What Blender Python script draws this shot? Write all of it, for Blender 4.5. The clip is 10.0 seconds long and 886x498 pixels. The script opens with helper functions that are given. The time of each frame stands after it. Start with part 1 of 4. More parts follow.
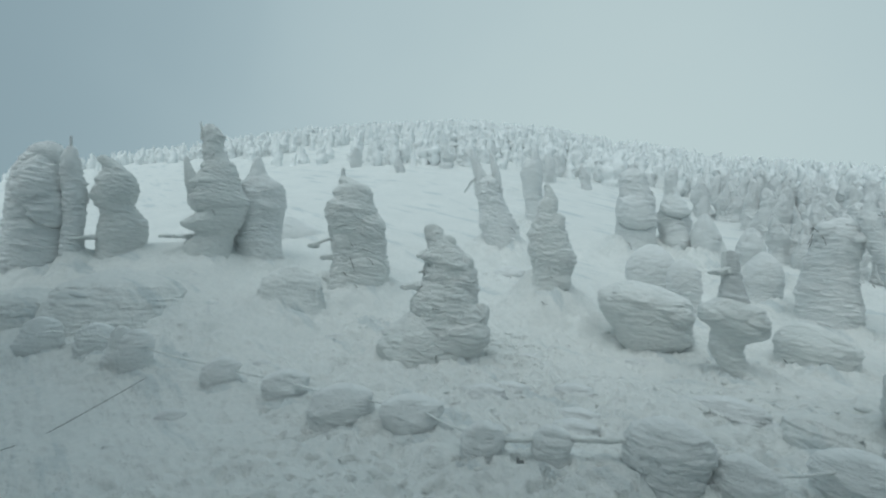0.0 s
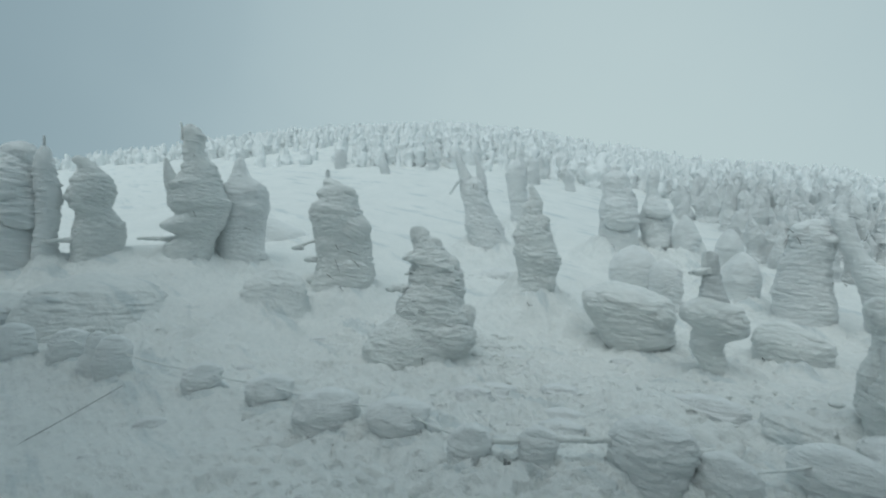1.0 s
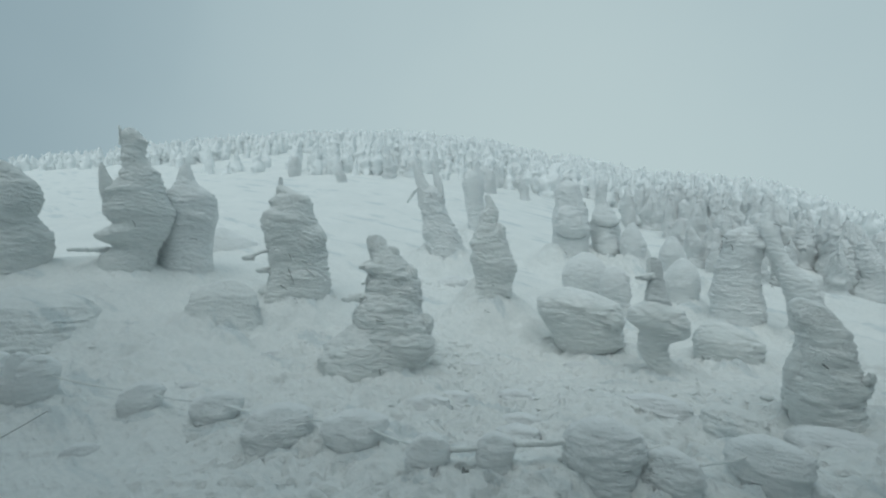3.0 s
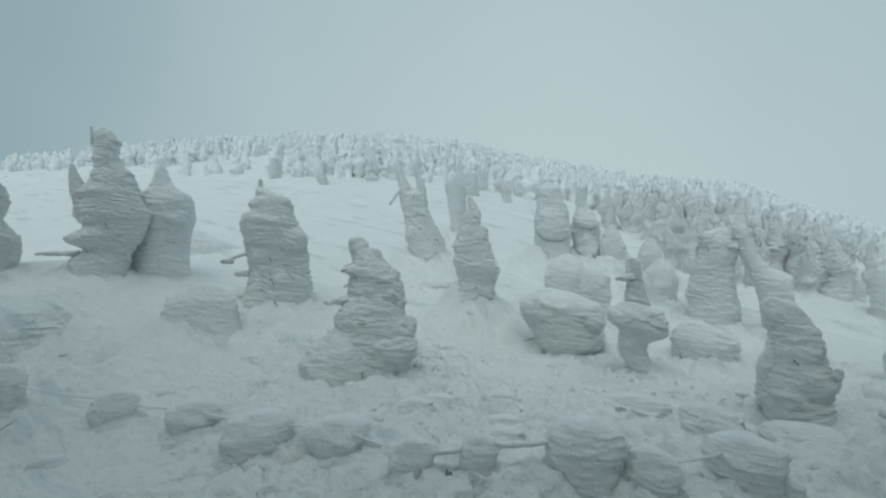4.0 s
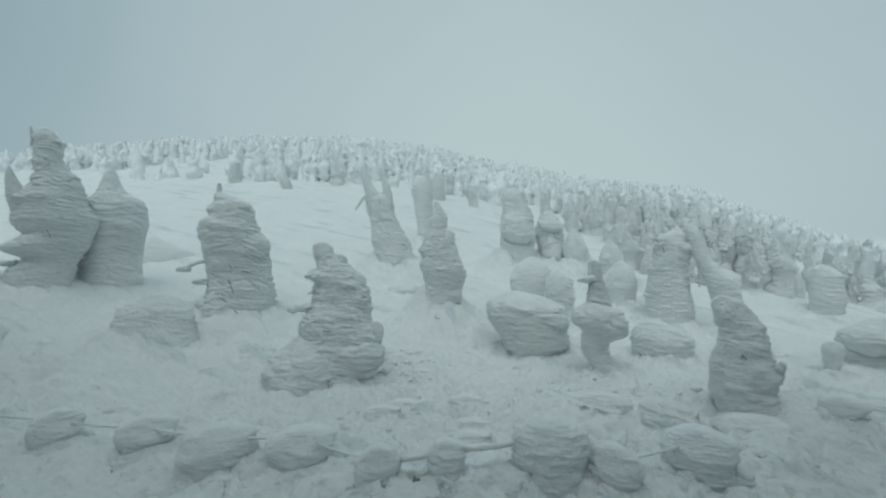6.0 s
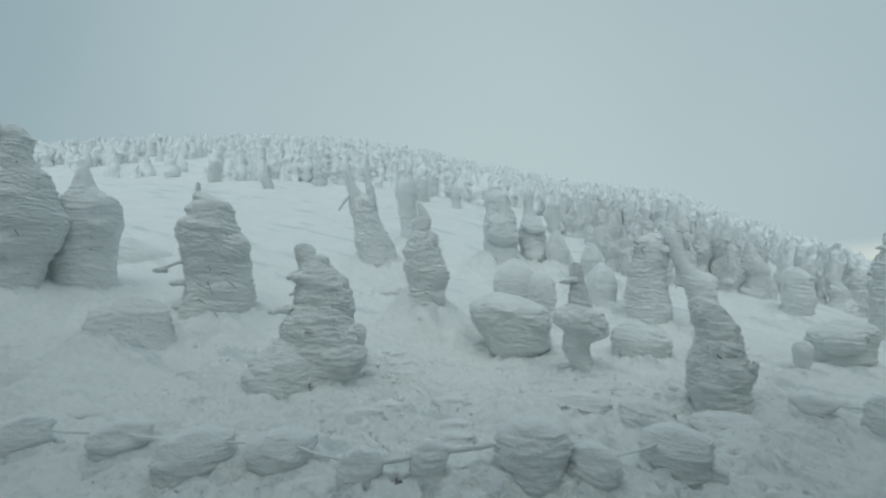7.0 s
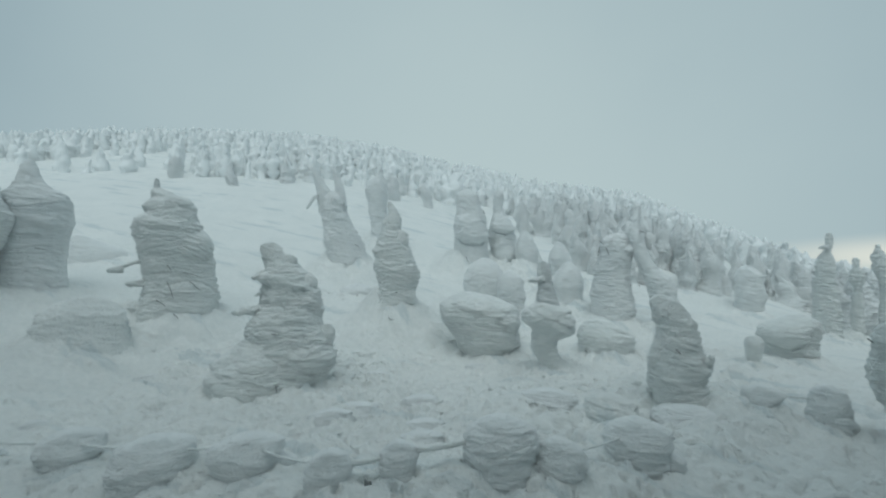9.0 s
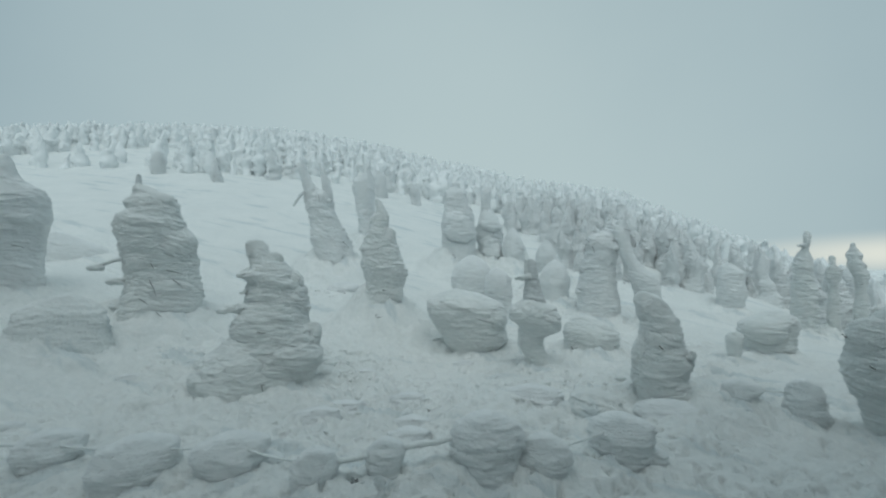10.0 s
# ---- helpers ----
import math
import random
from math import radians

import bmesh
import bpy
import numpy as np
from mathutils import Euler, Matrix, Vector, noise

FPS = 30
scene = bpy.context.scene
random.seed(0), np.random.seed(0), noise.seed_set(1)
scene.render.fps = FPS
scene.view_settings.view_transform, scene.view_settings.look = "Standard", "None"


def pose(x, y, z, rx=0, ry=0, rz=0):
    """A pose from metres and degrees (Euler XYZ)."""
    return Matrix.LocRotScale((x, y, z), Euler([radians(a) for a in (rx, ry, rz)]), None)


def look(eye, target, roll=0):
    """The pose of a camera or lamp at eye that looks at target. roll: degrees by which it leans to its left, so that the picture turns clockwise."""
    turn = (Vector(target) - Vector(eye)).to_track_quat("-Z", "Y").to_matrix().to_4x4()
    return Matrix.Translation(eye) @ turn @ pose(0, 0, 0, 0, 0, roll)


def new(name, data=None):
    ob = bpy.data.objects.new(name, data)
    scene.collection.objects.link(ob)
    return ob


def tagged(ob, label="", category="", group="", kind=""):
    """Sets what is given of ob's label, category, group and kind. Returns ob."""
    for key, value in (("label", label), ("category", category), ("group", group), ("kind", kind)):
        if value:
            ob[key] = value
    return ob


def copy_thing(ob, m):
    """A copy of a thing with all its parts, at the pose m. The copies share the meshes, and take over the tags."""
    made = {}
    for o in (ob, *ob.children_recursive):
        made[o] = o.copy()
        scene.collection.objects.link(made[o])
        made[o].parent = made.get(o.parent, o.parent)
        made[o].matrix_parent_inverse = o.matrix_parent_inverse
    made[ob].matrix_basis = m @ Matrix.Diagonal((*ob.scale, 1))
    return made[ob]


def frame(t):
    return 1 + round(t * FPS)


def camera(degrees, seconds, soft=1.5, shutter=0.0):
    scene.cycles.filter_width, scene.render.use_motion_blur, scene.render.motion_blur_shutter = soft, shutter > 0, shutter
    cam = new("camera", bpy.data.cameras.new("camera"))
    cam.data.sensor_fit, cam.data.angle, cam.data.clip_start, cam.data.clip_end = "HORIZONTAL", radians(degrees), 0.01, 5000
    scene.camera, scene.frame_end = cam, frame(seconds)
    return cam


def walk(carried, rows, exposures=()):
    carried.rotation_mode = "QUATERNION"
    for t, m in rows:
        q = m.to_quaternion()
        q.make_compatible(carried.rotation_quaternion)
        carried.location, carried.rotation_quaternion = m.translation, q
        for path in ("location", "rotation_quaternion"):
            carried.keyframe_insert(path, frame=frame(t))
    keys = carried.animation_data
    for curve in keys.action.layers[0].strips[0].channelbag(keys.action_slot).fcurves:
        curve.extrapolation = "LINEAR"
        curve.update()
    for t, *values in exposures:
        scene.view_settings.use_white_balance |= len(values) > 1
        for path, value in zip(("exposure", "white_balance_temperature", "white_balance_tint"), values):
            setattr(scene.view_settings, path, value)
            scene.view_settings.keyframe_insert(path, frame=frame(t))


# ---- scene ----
cam = camera(93.4, 10.0, soft=2.2)
PATH = [
    (0.0, 0, 0, 3.3, 90, -1.5, 0),
    (0.5, 0, 0.01, 3.3, 90.05, -1.4, -0.78),
    (1.0, -0.01, 0.01, 3.31, 90.25, -1.27, -1.98),
    (1.5, 0, 0, 3.31, 90.54, -1.13, -3.35),
    (2.0, 0.02, 0, 3.31, 90.9, -0.93, -4.87),
    (2.5, 0.02, 0, 3.31, 91.24, -0.77, -6.35),
    (4.0, 0.03, 0.01, 3.3, 91.87, -0.32, -9.98),
    (4.5, 0.03, -0, 3.32, 91.98, -0.05, -11.12),
    (5.0, 0.05, -0.01, 3.31, 92.2, 0.18, -12.15),
    (5.5, 0.06, 0, 3.3, 92.36, 0.4, -13.24),
    (7.0, 0.07, -0.01, 3.3, 92.66, 0.37, -16.62),
    (7.5, 0.07, -0.02, 3.31, 92.7, 0.32, -17.65),
    (8.0, 0.08, -0.01, 3.3, 92.72, 0.36, -18.6),
    (8.5, 0.07, -0.02, 3.3, 92.65, 0.45, -19.59),
    (9.0, 0.08, -0.02, 3.31, 92.49, 0.5, -20.62),
    (9.5, 0.08, -0.03, 3.31, 92.31, 0.5, -21.55),
    (10.0, 0.09, -0.04, 3.31, 92.15, 0.51, -22.26),
]
walk(cam, [(t, pose(x, y, z, rx, ry, rz)) for t, x, y, z, rx, ry, rz in PATH],
     exposures=((0, -0.01), (2, -0.03), (10, -0.11)))

# ---- light: a bright overcast sky, sun hidden high behind the cloud ----
SUN_AZ, SUN_UP = 204.0, 60.0
world = bpy.data.worlds.new("overcast")
scene.world = world
world.use_nodes = True
wn, wl = world.node_tree.nodes, world.node_tree.links
sky = wn.new("ShaderNodeTexSky")
sky.sky_type, sky.sun_disc = "NISHITA", False
sky.sun_elevation, sky.sun_rotation = radians(SUN_UP), radians(SUN_AZ)
sky.air_density, sky.dust_density = 1.0, 6.0
dim = wn.new("ShaderNodeVectorMath")
dim.operation = "SCALE"
dim.inputs["Scale"].default_value = 0.06
wl.new(sky.outputs[0], dim.inputs[0])
co = wn.new("ShaderNodeTexCoord")
side = wn.new("ShaderNodeVectorMath")
side.operation = "DOT_PRODUCT"
side.inputs[1].default_value = (0.42, 0.90, 0.05)
wl.new(co.outputs["Generated"], side.inputs[0])
cloud = wn.new("ShaderNodeTexNoise")
cloud.inputs["Scale"].default_value, cloud.inputs["Detail"].default_value = 2.2, 3.0
wl.new(co.outputs["Generated"], cloud.inputs["Vector"])
add = wn.new("ShaderNodeMath")
add.operation = "MULTIPLY_ADD"
add.inputs[1].default_value = 0.2
wl.new(cloud.outputs["Fac"], add.inputs[0])
wl.new(side.outputs["Value"], add.inputs[2])
ramp = wn.new("ShaderNodeValToRGB")
ramp.color_ramp.interpolation = "B_SPLINE"
el = ramp.color_ramp.elements
el[0].position, el[0].color = 0.0, (0.33, 0.44, 0.48, 1)
el[1].position, el[1].color = 1.0, (0.55, 0.685, 0.70, 1)
for at, tone in ((0.62, (0.235, 0.345, 0.40, 1)), (0.80, (0.395, 0.53, 0.58, 1)), (0.92, (0.505, 0.64, 0.668, 1))):
    el.new(at).color = tone
span = wn.new("ShaderNodeMapRange")
span.inputs["From Min"].default_value, span.inputs["From Max"].default_value = -0.9, 1.1
wl.new(add.outputs[0], span.inputs["Value"])
wl.new(span.outputs[0], ramp.inputs[0])
mixw = wn.new("ShaderNodeMix")
mixw.data_type = "RGBA"
mixw.inputs["Factor"].default_value = 0.95
wl.new(dim.outputs[0], mixw.inputs[6])
wl.new(ramp.outputs[0], mixw.inputs[7])
gap = wn.new("ShaderNodeVectorMath")
gap.operation = "SUBTRACT"
gap.inputs[1].default_value = (math.sin(radians(72)), math.cos(radians(72)), 0.012)
wl.new(co.outputs["Generated"], gap.inputs[0])
flat = wn.new("ShaderNodeVectorMath")
flat.operation = "MULTIPLY"
flat.inputs[1].default_value = (1.0, 1.0, 8.0)
wl.new(gap.outputs[0], flat.inputs[0])
far = wn.new("ShaderNodeVectorMath")
far.operation = "LENGTH"
wl.new(flat.outputs[0], far.inputs[0])
near = wn.new("ShaderNodeMapRange")
near.interpolation_type = "SMOOTHSTEP"
near.inputs["From Min"].default_value, near.inputs["From Max"].default_value = 0.02, 0.36
near.inputs["To Min"].default_value, near.inputs["To Max"].default_value = 0.95, 0.0
wl.new(far.outputs["Value"], near.inputs["Value"])
bright = wn.new("ShaderNodeMix")
bright.data_type = "RGBA"
bright.inputs[7].default_value = (0.86, 0.89, 0.80, 1)
wl.new(near.outputs[0], bright.inputs["Factor"])
wl.new(mixw.outputs[2], bright.inputs[6])
wl.new(bright.outputs[2], wn["Background"].inputs["Color"])
wn["Background"].inputs["Strength"].default_value = 0.93
sun = new("sun", bpy.data.lights.new("sun", "SUN"))
sun.data.energy, sun.data.angle, sun.data.color = 1.12, radians(60), (0.92, 1.0, 0.99)
sa, su = radians(SUN_AZ), radians(SUN_UP)
sun.matrix_world = look((60 * math.sin(sa) * math.cos(su), 60 * math.cos(sa) * math.cos(su), 60 * math.sin(su)), (0, 0, 0))


# ---- materials ----
def snow(name, low, high, grain=9.0, fine=60.0, bump=0.35, depth=0.03, strata=0.0, streaks=0.0, soak=0.0):
    """Snow or rime: two tones mixed by broad and fine noise, with a grainy relief; strata adds thin level lines of wind crust,
    streaks adds long bands of scoured ice; soak is how deep light sinks in, in metres."""
    m = bpy.data.materials.new(name)
    m.use_nodes = True
    n, l = m.node_tree.nodes, m.node_tree.links
    b = n["Principled BSDF"]
    b.inputs["Roughness"].default_value = 0.75
    b.inputs["Specular IOR Level"].default_value = 0.2
    if soak:
        b.inputs["Subsurface Weight"].default_value, b.inputs["Subsurface Scale"].default_value = 1.0, soak
        b.inputs["Subsurface Radius"].default_value = (1.0, 1.0, 1.0)
    tc = n.new("ShaderNodeTexCoord")
    broad, mid, small = (n.new("ShaderNodeTexNoise") for _ in range(3))
    for t, sc, de in ((broad, 0.55, 4.0), (mid, grain, 5.0), (small, fine, 3.0)):
        t.inputs["Scale"].default_value, t.inputs["Detail"].default_value = sc, de
        l.new(tc.outputs["Object"], t.inputs["Vector"])
    if strata:
        mp = n.new("ShaderNodeMapping")
        mp.inputs["Scale"].default_value = (1.7, 1.7, 7.5)
        mp.inputs["Rotation"].default_value = (0.0, 0.10, 0.0)
        l.new(tc.outputs["Object"], mp.inputs["Vector"])
        l.new(mp.outputs[0], mid.inputs["Vector"])
        mid.inputs["Scale"].default_value = 2.2
    mx = n.new("ShaderNodeMath")
    mx.operation = "MULTIPLY_ADD"
    mx.inputs[1].default_value = 0.55
    l.new(mid.outputs["Fac"], mx.inputs[0])
    half = n.new("ShaderNodeMath")
    half.operation = "MULTIPLY"
    half.inputs[1].default_value = 0.45
    l.new(broad.outputs["Fac"], half.inputs[0])
    l.new(half.outputs[0], mx.inputs[2])
    r = n.new("ShaderNodeValToRGB")
    r.color_ramp.elements[0].position, r.color_ramp.elements[0].color = 0.36, (*low, 1)
    r.color_ramp.elements[1].position, r.color_ramp.elements[1].color = 0.60, (*high, 1)
    l.new(mx.outputs[0], r.inputs[0])
    l.new(r.outputs[0], b.inputs["Base Color"])
    bsum = n.new("ShaderNodeMath")
    bsum.operation = "MULTIPLY_ADD"
    bsum.inputs[1].default_value = 0.5
    l.new(small.outputs["Fac"], bsum.inputs[0])
    l.new(mid.outputs["Fac"], bsum.inputs[2])
    crumb = n.new("ShaderNodeTexNoise")
    crumb.inputs["Scale"].default_value, crumb.inputs["Detail"].default_value = grain * 2.1, 6.0
    crumb.inputs["Roughness"].default_value = 0.65
    l.new(tc.outputs["Object"], crumb.inputs["Vector"])
    tot = n.new("ShaderNodeMath")
    tot.operation = "MULTIPLY_ADD"
    tot.inputs[1].default_value = 1.3
    l.new(crumb.outputs["Fac"], tot.inputs[0])
    l.new(bsum.outputs[0], tot.inputs[2])
    if strata:
        lines = n.new("ShaderNodeTexNoise")
        lines.inputs["Scale"].default_value, lines.inputs["Detail"].default_value, lines.inputs["Roughness"].default_value = 1.6, 4.0, 0.6
        ml = n.new("ShaderNodeMapping")
        ml.inputs["Scale"].default_value = (1.1, 1.1, 13.0)
        ml.inputs["Rotation"].default_value = (0.0, 0.13, 0.0)
        l.new(tc.outputs["Object"], ml.inputs["Vector"])
        l.new(ml.outputs[0], lines.inputs["Vector"])
        last = lines.outputs["Fac"]
        for op, v in (("SUBTRACT", 0.5), ("ABSOLUTE", 0.0), ("MULTIPLY", 14.0), ("MINIMUM", 1.0), ("MULTIPLY", strata), ("ADD", 0.0)):
            nd = n.new("ShaderNodeMath")
            nd.operation = op
            nd.inputs[1].default_value = v
            l.new(last, nd.inputs[0])
            last = nd.outputs[0]
        l.new(tot.outputs[0], nd.inputs[1])
        tot = nd
    bp = n.new("ShaderNodeBump")
    bp.inputs["Strength"].default_value, bp.inputs["Distance"].default_value = bump, depth
    l.new(tot.outputs[0], bp.inputs["Height"])
    l.new(bp.outputs[0], b.inputs["Normal"])
    if streaks:
        ms2 = n.new("ShaderNodeMapping")
        ms2.vector_type = "TEXTURE"
        ms2.inputs["Rotation"].default_value = (0.0, 0.0, -0.75)
        ms2.inputs["Scale"].default_value = (8.0, 0.9, 2.0)
        st = n.new("ShaderNodeTexNoise")
        st.inputs["Scale"].default_value, st.inputs["Detail"].default_value, st.inputs["Roughness"].default_value = 1.0, 5.0, 0.6
        l.new(tc.outputs["Object"], ms2.inputs["Vector"])
        l.new(ms2.outputs[0], st.inputs["Vector"])
        b2 = n.new("ShaderNodeBump")
        b2.inputs["Strength"].default_value, b2.inputs["Distance"].default_value = streaks, 0.5
        l.new(st.outputs["Fac"], b2.inputs["Height"])
        l.new(b2.outputs[0], bp.inputs["Normal"])
        icy = n.new("ShaderNodeMapRange")
        icy.interpolation_type = "SMOOTHSTEP"
        icy.inputs["From Min"].default_value, icy.inputs["From Max"].default_value = 0.56, 0.66
        icy.inputs["To Max"].default_value = 0.6
        l.new(st.outputs["Fac"], icy.inputs["Value"])
        mi = n.new("ShaderNodeMix")
        mi.data_type = "RGBA"
        mi.inputs[7].default_value = (0.60, 0.67, 0.69, 1)
        l.new(icy.outputs[0], mi.inputs["Factor"])
        l.new(r.outputs[0], mi.inputs[6])
        l.new(mi.outputs[2], b.inputs["Base Color"])
    return m


def bark(name, a, c):
    m = bpy.data.materials.new(name)
    m.use_nodes = True
    n, l = m.node_tree.nodes, m.node_tree.links
    t = n.new("ShaderNodeTexNoise")
    t.inputs["Scale"].default_value, t.inputs["Detail"].default_value = 40.0, 4.0
    tc = n.new("ShaderNodeTexCoord")
    l.new(tc.outputs["Object"], t.inputs["Vector"])
    r = n.new("ShaderNodeValToRGB")
    r.color_ramp.elements[0].position, r.color_ramp.elements[0].color = 0.4, (*a, 1)
    r.color_ramp.elements[1].position, r.color_ramp.elements[1].color = 0.65, (*c, 1)
    l.new(t.outputs["Fac"], r.inputs[0])
    l.new(r.outputs[0], n["Principled BSDF"].inputs["Base Color"])
    n["Principled BSDF"].inputs["Roughness"].default_value = 0.85
    return m


M_GROUND = snow("snow_ground", (0.81, 0.84, 0.83), (0.89, 0.91, 0.895), 8.0, 50.0, 0.75, 0.055, streaks=0.5)
M_RIME = snow("rime", (0.76, 0.795, 0.785), (0.87, 0.895, 0.88), 7.0, 26.0, 0.9, 0.05, strata=0.42, soak=0.035)
# Paler: haze over the middle firs is in the colour; fence caps share it.
M_PALE = snow("pale_rime", (0.80, 0.83, 0.83), (0.88, 0.905, 0.90), 7.0, 26.0, 0.8, 0.05, strata=0.4, soak=0.08)
M_DRIFT = snow("drift_snow", (0.80, 0.83, 0.83), (0.89, 0.91, 0.91), 7.0, 26.0, 0.8, 0.04, strata=0.4)
# Haze on the distant hill is put into these two lighter base colours.
M_FAR = snow("far_haze_rime", (0.85, 0.88, 0.88), (0.90, 0.925, 0.925), 3.0, 12.0, 0.3, 0.1)
M_HILL = snow("hill_haze_rime", (0.83, 0.86, 0.86), (0.90, 0.925, 0.92), 4.0, 14.0, 0.8, 0.1, strata=0.4, soak=0.04)
M_THIN = snow("thin_frost", (0.60, 0.63, 0.63), (0.78, 0.81, 0.81), 18.0, 70.0, 0.8, 0.03, strata=0.4)
M_STAKE = bark("frosted_stake", (0.16, 0.17, 0.17), (0.38, 0.40, 0.40))
# for the unseen walls added to block light from the near snow
M_WALL = bark("shade_wall", (0.42, 0.44, 0.45), (0.55, 0.57, 0.58))
M_TWIG = bark("bare_twig", (0.03, 0.031, 0.03), (0.08, 0.08, 0.078))
M_CABLE = bark("dark_cable", (0.08, 0.085, 0.09), (0.16, 0.17, 0.175))


# ---- shared shape code ----
PERM = np.random.RandomState(7).permutation(256)
PERM = np.concatenate([PERM, PERM, PERM])
GRAD = np.random.RandomState(8).normal(size=(256, 3))
GRAD /= np.linalg.norm(GRAD, axis=1, keepdims=True)


def pn(x, y, z=0.0):
    """Gradient noise of arrays of places, about -0.7 to 0.7."""
    x, y, z = np.broadcast_arrays(np.asarray(x, float), y, z)
    xi, yi, zi = (np.floor(a).astype(int) for a in (x, y, z))
    fx, fy, fz = x - xi, y - yi, z - zi
    ux, uy, uz = (a * a * a * (a * (a * 6 - 15) + 10) for a in (fx, fy, fz))
    total = 0.0
    for i in (0, 1):
        wx = ux if i else 1 - ux
        for j in (0, 1):
            wy = uy if j else 1 - uy
            for k in (0, 1):
                wz = uz if k else 1 - uz
                g = GRAD[PERM[PERM[PERM[(xi + i) & 255] + ((yi + j) & 255)] + ((zi + k) & 255)]]
                total = total + wx * wy * wz * (g[..., 0] * (fx - i) + g[..., 1] * (fy - j) + g[..., 2] * (fz - k))
    return total


def fbm(x, y, z=0.0, octaves=3):
    return sum(pn(x * 2.03 ** o + 9 * o, y * 2.03 ** o, z * 2.03 ** o) / 2 ** o for o in range(octaves))


def grid_mesh(name, rows, material, closed=True, capped=True):
    """One smooth mesh from rings of places (ring, step, xyz); closed joins each ring, capped fans its two ends shut."""
    n, m, _ = rows.shape
    verts = rows.reshape(-1, 3)
    i, j = np.meshgrid(np.arange(n - 1), np.arange(m if closed else m - 1), indexing="ij")
    k = (j + 1) % m
    faces = np.stack([i * m + j, i * m + k, (i + 1) * m + k, (i + 1) * m + j], -1).reshape(-1, 4).tolist()
    if capped:
        verts = np.concatenate([verts, rows[:1].mean(1), rows[-1:].mean(1)])
        faces += [(n * m, (a + 1) % m, a) for a in range(m)]
        faces += [(n * m + 1, (n - 1) * m + a, (n - 1) * m + (a + 1) % m) for a in range(m)]
    me = bpy.data.meshes.new(name)
    me.from_pydata(verts.tolist(), [], faces)
    me.polygons.foreach_set("use_smooth", [True] * len(me.polygons))
    me.materials.append(material)
    return me


def part(name, me, parent, label=""):
    ob = new(name, me)
    ob.parent = parent
    return tagged(ob, label)


def relief(x, y):
    """Height of the snow: a level shelf that climbs into a broad wooded hill ahead and falls away to the sides."""
    r = np.hypot(x, y) + 1e-6
    az = np.degrees(np.arctan2(x, y))
    top = 0.315 * np.exp(-(az / 50.0) ** 2) - 0.004 - 0.0035 * np.clip(np.abs(az) - 45, 0, 40) + 0.027 * np.exp(-((az - 46) / 13.0) ** 2) + 0.009 * np.exp(-((az - 6) / 13.0) ** 2)
    s = top * 1.075
    up = np.logaddexp(0, (r - 13.0) / 1.2) * 1.2
    over = np.logaddexp(0, (r - 180.0) / 14.0) * 14.0
    z = s * np.minimum(up, 900) - (s + 0.22) * over
    z = np.maximum(z, -60)
    z = z + 1.2 * np.exp(-(((x + 12) / 5.0) ** 2 + ((y - 18) / 3.6) ** 2))
    return z + 0.35 * np.exp(-(((x - 5.2) / 1.6) ** 2 + ((y - 8.6) / 1.3) ** 2))


